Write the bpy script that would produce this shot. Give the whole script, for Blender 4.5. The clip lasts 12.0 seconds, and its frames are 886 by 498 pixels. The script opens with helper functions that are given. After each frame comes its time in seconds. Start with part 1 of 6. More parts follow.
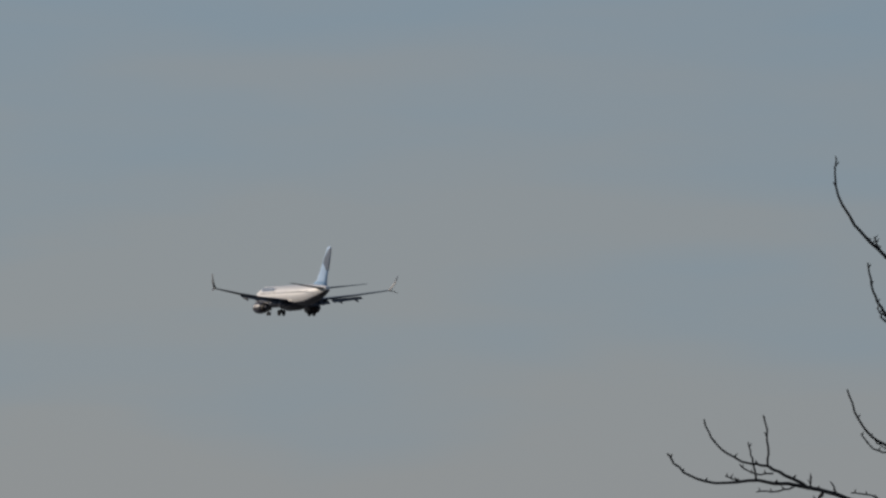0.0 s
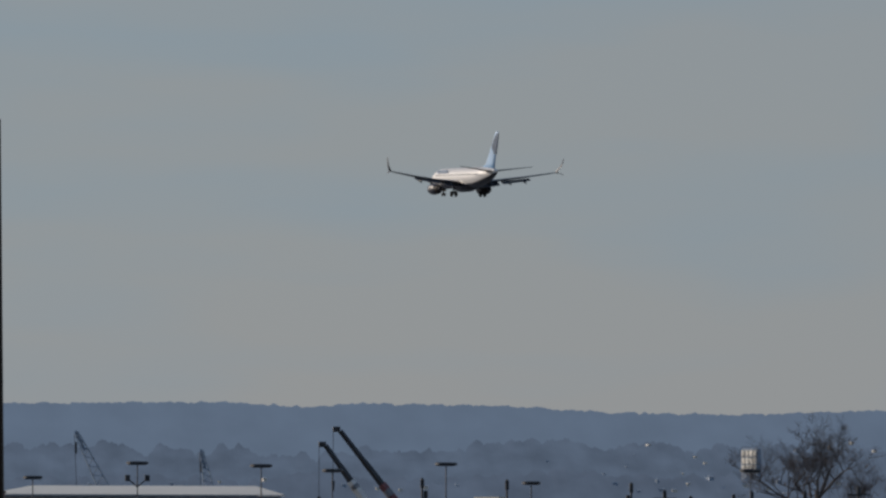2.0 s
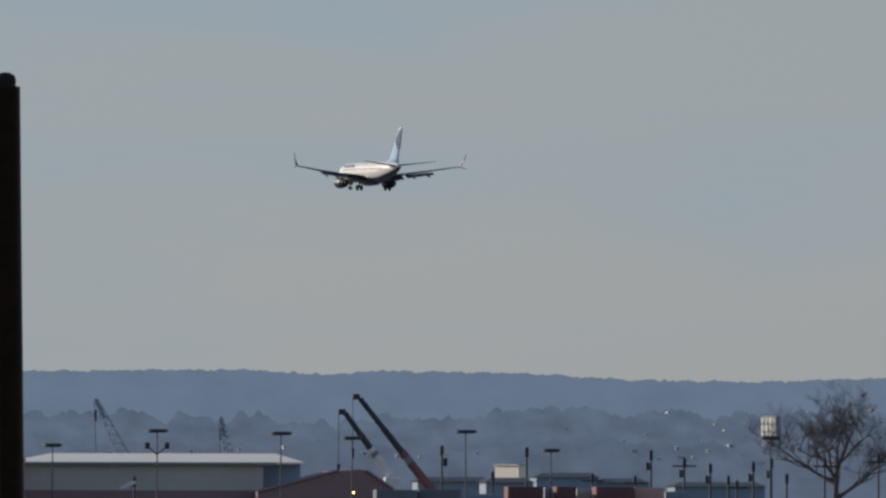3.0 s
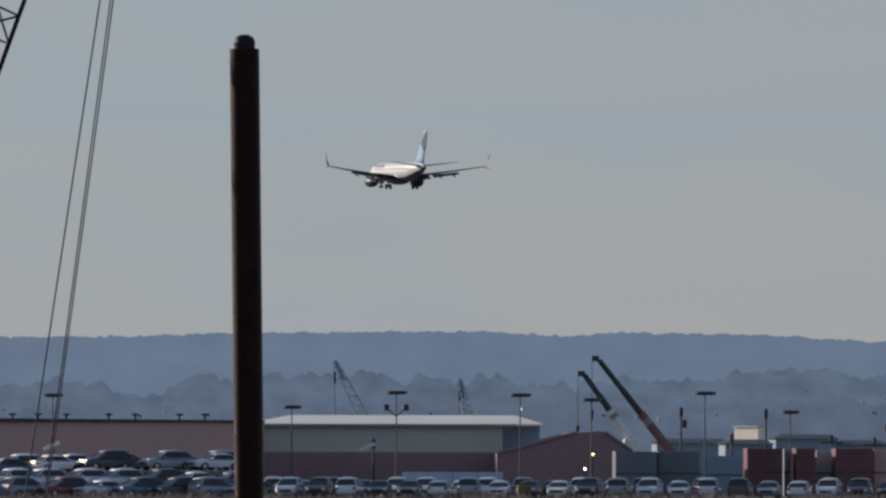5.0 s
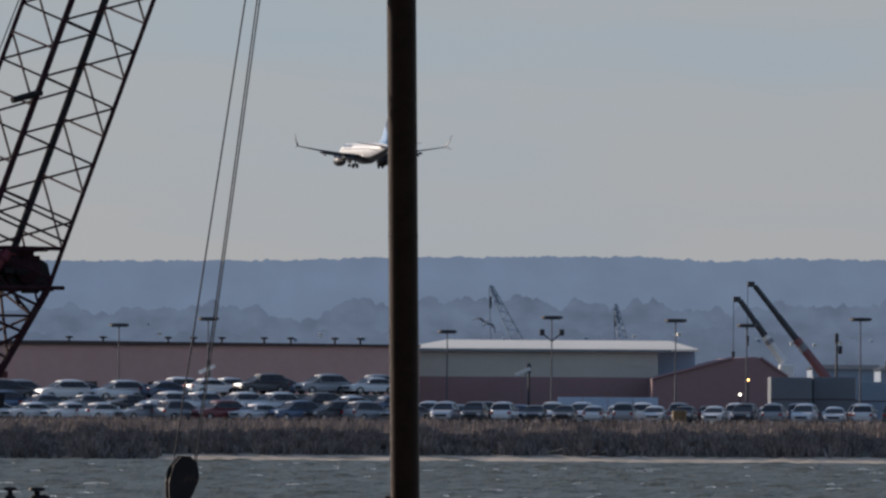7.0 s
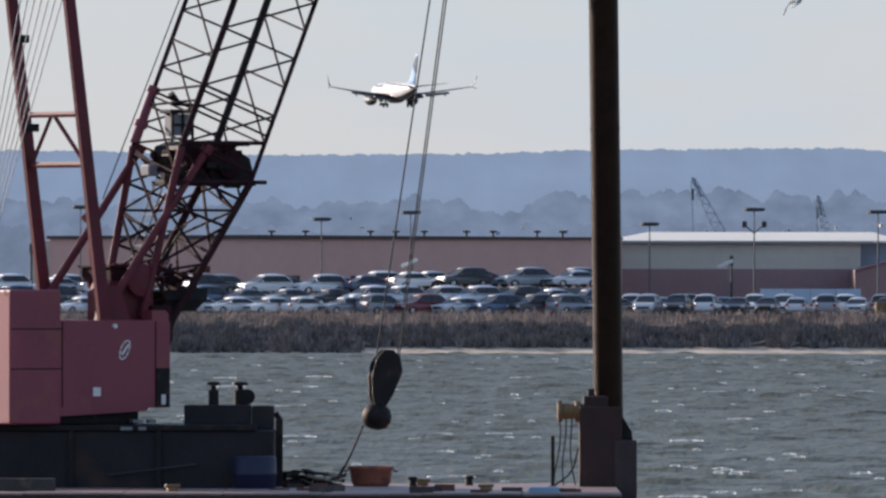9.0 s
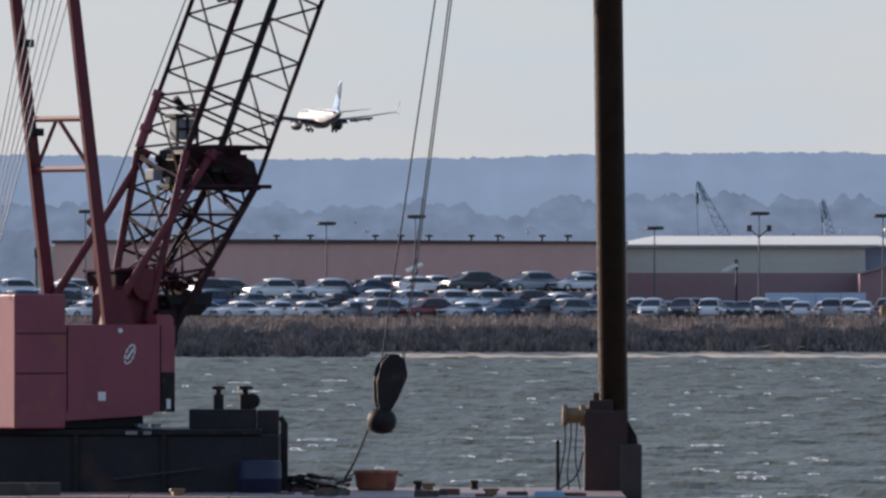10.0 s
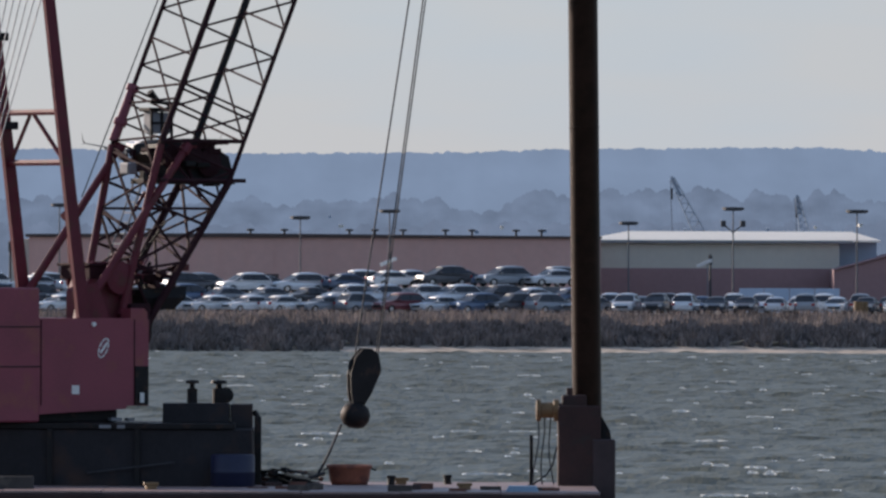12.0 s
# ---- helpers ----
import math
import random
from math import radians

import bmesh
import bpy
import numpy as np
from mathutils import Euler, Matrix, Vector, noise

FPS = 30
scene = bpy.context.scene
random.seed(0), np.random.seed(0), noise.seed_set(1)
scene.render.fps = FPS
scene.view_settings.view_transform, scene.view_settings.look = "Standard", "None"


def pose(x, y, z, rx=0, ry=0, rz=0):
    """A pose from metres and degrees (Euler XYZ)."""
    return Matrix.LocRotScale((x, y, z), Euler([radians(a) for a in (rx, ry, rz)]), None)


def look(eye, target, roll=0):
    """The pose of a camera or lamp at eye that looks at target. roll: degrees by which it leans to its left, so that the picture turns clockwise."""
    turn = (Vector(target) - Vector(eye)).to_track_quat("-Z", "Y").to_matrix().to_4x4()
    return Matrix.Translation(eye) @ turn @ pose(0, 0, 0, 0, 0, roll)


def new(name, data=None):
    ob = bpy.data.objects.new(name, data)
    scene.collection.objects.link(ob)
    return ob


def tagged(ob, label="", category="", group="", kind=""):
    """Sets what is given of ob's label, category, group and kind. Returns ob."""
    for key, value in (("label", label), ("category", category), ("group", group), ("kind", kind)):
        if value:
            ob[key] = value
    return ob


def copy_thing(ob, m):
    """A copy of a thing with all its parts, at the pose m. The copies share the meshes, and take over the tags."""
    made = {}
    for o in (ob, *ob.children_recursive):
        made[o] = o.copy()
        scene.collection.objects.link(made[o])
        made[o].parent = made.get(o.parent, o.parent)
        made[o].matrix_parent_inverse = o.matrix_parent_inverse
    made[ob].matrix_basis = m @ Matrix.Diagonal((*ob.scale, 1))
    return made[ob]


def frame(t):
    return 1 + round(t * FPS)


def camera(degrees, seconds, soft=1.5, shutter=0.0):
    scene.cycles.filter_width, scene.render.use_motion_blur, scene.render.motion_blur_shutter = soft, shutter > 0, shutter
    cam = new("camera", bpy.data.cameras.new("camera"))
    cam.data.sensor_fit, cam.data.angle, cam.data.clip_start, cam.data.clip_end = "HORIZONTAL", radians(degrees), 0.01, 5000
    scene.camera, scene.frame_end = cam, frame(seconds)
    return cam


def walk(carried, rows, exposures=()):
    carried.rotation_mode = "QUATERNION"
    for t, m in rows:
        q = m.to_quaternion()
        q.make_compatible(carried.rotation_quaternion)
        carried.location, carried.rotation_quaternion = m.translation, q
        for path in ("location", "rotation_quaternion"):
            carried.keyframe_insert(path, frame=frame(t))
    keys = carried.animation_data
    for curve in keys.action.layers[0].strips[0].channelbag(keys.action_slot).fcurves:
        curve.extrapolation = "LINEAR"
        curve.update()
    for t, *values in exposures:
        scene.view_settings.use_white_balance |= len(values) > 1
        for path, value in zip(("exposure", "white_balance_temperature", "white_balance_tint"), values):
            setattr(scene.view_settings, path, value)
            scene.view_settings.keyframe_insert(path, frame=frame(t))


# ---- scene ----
EYE = (0.0, 0.0, 6.7)  # a hand-held long lens on the near bank
cam = camera(4.49, 12.0, soft=2.6)
PAN = [  # seconds, yaw, tilt, roll in degrees
    (0, -5.2512, 2.2666, 0.20),
    (0.3, -5.1222, 2.2408, 0.20),
    (0.4, -5.2311, 2.2294, 0.20),
    (0.5, -5.2741, 2.1951, 0.20),
    (0.6, -5.1423, 2.1808, 0.20),
    (0.7, -4.9389, 2.2094, 0.20),
    (0.8, -4.7613, 2.1121, 0.20),
    (0.9, -4.3946, 1.9147, 0.20),
    (1, -4.0537, 1.7129, 0.30),
    (1.1, -3.7317, 1.6308, 0.45),
    (1.2, -3.5008, 1.5770, 0.45),
    (1.3, -3.2384, 1.5280, 0.50),
    (1.4, -3.1198, 1.5054, 0.45),
    (1.5, -3.0209, 1.4822, 0.45),
    (2, -3.1209, 1.3997, 0.18),
    (2.5, -3.0774, 1.3159, 0.14),
    (3, -3.0224, 1.2342, 0.14),
    (3.3, -2.7846, 1.1876, 0.35),
    (3.5, -2.4580, 1.1569, 0.52),
    (3.7, -2.0973, 1.1297, 0.48),
    (4, -1.8908, 1.0988, 0.35),
    (4.5, -1.7991, 1.0644, 0.20),
    (5.3, -1.8478, 1.0258, 0.05),
    (5.5, -1.8693, 1.0209, 0.00),
    (6, -1.6937, 1.0049, 0.31),
    (6.5, -1.4837, 0.8817, 0.06),
    (7, -1.0213, 0.6534, 0.35),
    (7.5, -0.5171, 0.5088, 0.24),
    (7.7, -0.3429, 0.4698, 0.24),
    (8.2, -0.1089, 0.3340, 0.18),
    (8.7, -0.0229, 0.1908, 0.10),
    (9.3, 0.0037, 0.0679, 0.03),
    (9.5, -0.0000, 0.0762, 0.02),
    (10, 0.0264, 0.1283, 0.02),
    (10.5, -0.2335, 0.1954, 0.10),
    (11, -0.2464, 0.1876, 0.08),
    (11.5, -0.1848, 0.1238, 0.32),
    (12, -0.1051, 0.1011, 0.18),
]
# seconds, stops
EXPOSURE = [(0.0, -0.67), (1.0, -0.65), (2.0, -0.61), (2.5, -0.5), (3.0, -0.34), (3.5, -0.31), (5.5, -0.3), (6.5, -0.31), (7.2, -0.1),
            (7.7, 0.17), (9.3, 0.5), (10.0, 0.44), (10.5, 0.33), (12.0, 0.3)]
walk(cam, [(t, pose(*EYE, 90 + tilt, 0, yaw) @ pose(0, 0, 0, 0, 0, roll)) for t, yaw, tilt, roll in PAN],
     [(t, s - 0.06, 6400, 12 + 4 * min(1, max(0, (t - 4) / 4))) for t, s in EXPOSURE])

# ---- light: low winter sun ahead to the left, hazy clear sky ----
SUN_AZ, SUN_EL = radians(-52), radians(17)  # azimuth from the y axis, towards +x
SUN_WAY = Vector((math.sin(SUN_AZ) * math.cos(SUN_EL), math.cos(SUN_AZ) * math.cos(SUN_EL), math.sin(SUN_EL)))
world = bpy.data.worlds.new("sky")
scene.world = world
world.use_nodes = True
wt = world.node_tree
sky = wt.nodes.new("ShaderNodeTexSky")
sky.sky_type, sky.sun_disc = "NISHITA", False
sky.sun_elevation, sky.sun_rotation = SUN_EL, SUN_AZ
sky.altitude, sky.air_density, sky.dust_density, sky.ozone_density = 0, 1.0, 0.2, 3.0
# a pale veil of haze lies over the sky, thick at the horizon and thin overhead, with faint streaks of cirrus
way_in, split = wt.nodes.new("ShaderNodeTexCoord"), wt.nodes.new("ShaderNodeSeparateXYZ")
wt.links.new(way_in.outputs["Generated"], split.inputs[0])
thick = wt.nodes.new("ShaderNodeMapRange")
thick.interpolation_type = "SMOOTHSTEP"
for key, value in (("From Min", 0.0), ("From Max", 0.7), ("To Min", 0.8), ("To Max", 0.3)):
    thick.inputs[key].default_value = value
wt.links.new(split.outputs["Z"], thick.inputs["Value"])
stretch, streaks = wt.nodes.new("ShaderNodeMapping"), wt.nodes.new("ShaderNodeTexNoise")
stretch.inputs["Scale"].default_value = (18, 18, 90)
stretch.inputs["Rotation"].default_value = (0, radians(6), 0)
streaks.inputs["Scale"].default_value, streaks.inputs["Detail"].default_value = 1.0, 3
wt.links.new(way_in.outputs["Generated"], stretch.inputs["Vector"])
wt.links.new(stretch.outputs[0], streaks.inputs["Vector"])
veil = wt.nodes.new("ShaderNodeValToRGB")
veil.color_ramp.elements[0].position, veil.color_ramp.elements[1].position = 0.38, 0.68
veil.color_ramp.elements[0].color, veil.color_ramp.elements[1].color = (2.55, 3.4, 4.35, 1), (3.15, 3.45, 3.9, 1)
# the streaks thicken to an even pale band low down
low = wt.nodes.new("ShaderNodeMapRange")
for key, value in (("From Min", 0.0), ("From Max", 0.09), ("To Min", 0.24), ("To Max", -0.06)):
    low.inputs[key].default_value = value
wt.links.new(split.outputs["Z"], low.inputs["Value"])
both = wt.nodes.new("ShaderNodeMath")
both.operation = "ADD"
wt.links.new(streaks.outputs["Fac"], both.inputs[0])
wt.links.new(low.outputs[0], both.inputs[1])
wt.links.new(both.outputs[0], veil.inputs["Fac"])
haze = wt.nodes.new("ShaderNodeMix")
haze.data_type = "RGBA"
wt.links.new(thick.outputs[0], haze.inputs["Factor"])
wt.links.new(sky.outputs[0], haze.inputs["A"])
wt.links.new(veil.outputs["Color"], haze.inputs["B"])
wt.links.new(haze.outputs["Result"], wt.nodes["Background"].inputs[0])
wt.nodes["Background"].inputs[1].default_value = 0.12
sun_data = bpy.data.lights.new("sun", "SUN")
sun_data.energy, sun_data.angle, sun_data.color = 4.8, radians(0.6), (1.0, 0.86, 0.7)
sun = new("sun", sun_data)
sun.matrix_world = look(SUN_WAY * 500, (0, 0, 0))


# ---- materials ----
def nodes_of(mat):
    return mat.node_tree.nodes, mat.node_tree.links


def surface(name, colour, rough=0.6, metal=0.0, vary=0.25, scale=3.0, fine=40.0, bump=0.02, stain=None, stain_amount=0.5, per_object=0.0, gloss=0.5, tint=(1, 1, 1)):
    """A painted, stained or weathered surface: two scales of tone, stains of another colour, fine relief."""
    mat = bpy.data.materials.new(name)
    mat.use_nodes = True
    ns, ln = nodes_of(mat)
    bsdf = ns["Principled BSDF"]
    coord = ns.new("ShaderNodeTexCoord")
    big, small = ns.new("ShaderNodeTexNoise"), ns.new("ShaderNodeTexNoise")
    big.inputs["Scale"].default_value, big.inputs["Detail"].default_value = scale, 5
    small.inputs["Scale"].default_value, small.inputs["Detail"].default_value = fine, 3
    for n in (big, small):
        ln.new(coord.outputs["Object"], n.inputs["Vector"])
    ramp = ns.new("ShaderNodeValToRGB")
    ramp.color_ramp.elements[0].position, ramp.color_ramp.elements[1].position = 0.3, 0.7
    lo, hi = [c * (1 - vary) for c in colour], [min(1, c * (1 + vary)) for c in colour]
    ramp.color_ramp.elements[0].color, ramp.color_ramp.elements[1].color = (*lo, 1), (*hi, 1)
    mixed = ns.new("ShaderNodeMath")
    mixed.operation = "MULTIPLY_ADD"
    mixed.inputs[1].default_value, mixed.inputs[2].default_value = 0.35, 0.0
    ln.new(small.outputs["Fac"], mixed.inputs[0])
    add = ns.new("ShaderNodeMath")
    add.operation = "MULTIPLY_ADD"
    add.inputs[1].default_value = 0.65
    ln.new(big.outputs["Fac"], add.inputs[0])
    ln.new(mixed.outputs[0], add.inputs[2])
    ln.new(add.outputs[0], ramp.inputs["Fac"])
    out = ramp.outputs["Color"]
    if stain:
        spots = ns.new("ShaderNodeTexNoise")
        spots.inputs["Scale"].default_value, spots.inputs["Detail"].default_value = scale * 1.7, 8
        ln.new(coord.outputs["Object"], spots.inputs["Vector"])
        edge = ns.new("ShaderNodeValToRGB")
        edge.color_ramp.elements[0].position, edge.color_ramp.elements[1].position = 0.62 - 0.2 * stain_amount, 0.72
        ln.new(spots.outputs["Fac"], edge.inputs["Fac"])
        mix = ns.new("ShaderNodeMix")
        mix.data_type = "RGBA"
        ln.new(edge.outputs["Color"], mix.inputs["Factor"])
        ln.new(out, mix.inputs["A"])
        mix.inputs["B"].default_value = (*stain, 1)
        out = mix.outputs["Result"]
    if per_object:
        info, hsv = ns.new("ShaderNodeObjectInfo"), ns.new("ShaderNodeHueSaturation")
        span = ns.new("ShaderNodeMapRange")
        span.inputs["To Min"].default_value, span.inputs["To Max"].default_value = 1 - per_object, 1 + per_object
        ln.new(info.outputs["Random"], span.inputs["Value"])
        ln.new(span.outputs[0], hsv.inputs["Value"])
        ln.new(out, hsv.inputs["Color"])
        out = hsv.outputs["Color"]
    ln.new(out, bsdf.inputs["Base Color"])
    bsdf.inputs["Roughness"].default_value, bsdf.inputs["Metallic"].default_value = rough, metal
    bsdf.inputs["Specular IOR Level"].default_value = gloss
    bsdf.inputs["Specular Tint"].default_value = (*tint, 1)
    if bump:
        b = ns.new("ShaderNodeBump")
        b.inputs["Strength"].default_value, b.inputs["Distance"].default_value = 0.6, bump
        ln.new(add.outputs[0], b.inputs["Height"])
        ln.new(b.outputs[0], bsdf.inputs["Normal"])
    return mat


def haze_glow_mat(name, colour, glow, amount, grain=0.05, mottle=0.06):
    """A far backdrop: winter woods, the bright air before them painted in as a blue glow."""
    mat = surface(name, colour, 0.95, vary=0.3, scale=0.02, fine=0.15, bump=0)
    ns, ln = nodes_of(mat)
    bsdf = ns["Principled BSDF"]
    # clumps of woods, one behind another: lighter and darker patches in the haze glow
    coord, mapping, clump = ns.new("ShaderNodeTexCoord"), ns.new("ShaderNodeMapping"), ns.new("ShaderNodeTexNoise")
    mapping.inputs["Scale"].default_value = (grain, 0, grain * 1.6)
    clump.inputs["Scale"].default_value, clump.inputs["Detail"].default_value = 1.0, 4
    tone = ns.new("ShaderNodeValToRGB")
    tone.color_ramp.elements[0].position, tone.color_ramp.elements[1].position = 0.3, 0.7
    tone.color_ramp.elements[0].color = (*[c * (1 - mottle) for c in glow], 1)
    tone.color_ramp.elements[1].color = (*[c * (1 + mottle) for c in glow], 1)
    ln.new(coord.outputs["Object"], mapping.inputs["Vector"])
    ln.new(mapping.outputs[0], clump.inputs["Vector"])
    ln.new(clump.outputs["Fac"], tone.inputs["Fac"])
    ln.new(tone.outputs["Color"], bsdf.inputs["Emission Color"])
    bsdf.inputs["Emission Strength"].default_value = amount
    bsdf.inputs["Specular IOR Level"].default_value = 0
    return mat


def lamp_mat(name, colour, strength):
    mat = bpy.data.materials.new(name)
    mat.use_nodes = True
    bsdf = mat.node_tree.nodes["Principled BSDF"]
    bsdf.inputs["Base Color"].default_value = (*colour, 1)
    bsdf.inputs["Emission Color"].default_value = (*colour, 1)
    bsdf.inputs["Emission Strength"].default_value = strength
    return mat


def water_mat():
    mat = bpy.data.materials.new("bay_water")
    mat.use_nodes = True
    ns, ln = nodes_of(mat)
    bsdf = ns["Principled BSDF"]
    bsdf.inputs["Base Color"].default_value = (0.075, 0.1, 0.085, 1)
    bsdf.inputs["Roughness"].default_value = 0.38
    bsdf.inputs["IOR"].default_value = 1.33
    coord, mapping = ns.new("ShaderNodeTexCoord"), ns.new("ShaderNodeMapping")
    mapping.inputs["Scale"].default_value = (1.6, 0.75, 1)
    ln.new(coord.outputs["Object"], mapping.inputs["Vector"])
    n1 = ns.new("ShaderNodeTexNoise")
    n1.inputs["Scale"].default_value, n1.inputs["Detail"].default_value = 1.2, 6
    ln.new(mapping.outputs[0], n1.inputs["Vector"])
    bump = ns.new("ShaderNodeBump")
    bump.inputs["Strength"].default_value, bump.inputs["Distance"].default_value = 0.85, 0.25
    ln.new(n1.outputs["Fac"], bump.inputs["Height"])
    ln.new(bump.outputs[0], bsdf.inputs["Normal"])
    ramp = ns.new("ShaderNodeValToRGB")
    ramp.color_ramp.elements[0].color, ramp.color_ramp.elements[1].color = (0.066, 0.066, 0.038, 1), (0.118, 0.115, 0.068, 1)
    big = ns.new("ShaderNodeTexNoise")
    big.inputs["Scale"].default_value = 0.12
    ln.new(coord.outputs["Object"], big.inputs["Vector"])
    ln.new(big.outputs["Fac"], ramp.inputs["Fac"])
    ln.new(ramp.outputs["Color"], bsdf.inputs["Base Color"])
    return mat


def foam_mat():
    """Wet foam: white, and lit through by a sun behind it."""
    mat = surface("sea_foam", (0.84, 0.9, 0.96), 0.7, vary=0.1, scale=2, fine=20, bump=0.02)
    ns, ln = nodes_of(mat)
    glow, mix = ns.new("ShaderNodeBsdfTranslucent"), ns.new("ShaderNodeMixShader")
    glow.inputs["Color"].default_value = (0.86, 0.92, 0.98, 1)
    mix.inputs["Fac"].default_value = 0.65
    ln.new(ns["Principled BSDF"].outputs[0], mix.inputs[1])
    ln.new(glow.outputs[0], mix.inputs[2])
    ln.new(mix.outputs[0], ns["Material Output"].inputs["Surface"])
    return mat


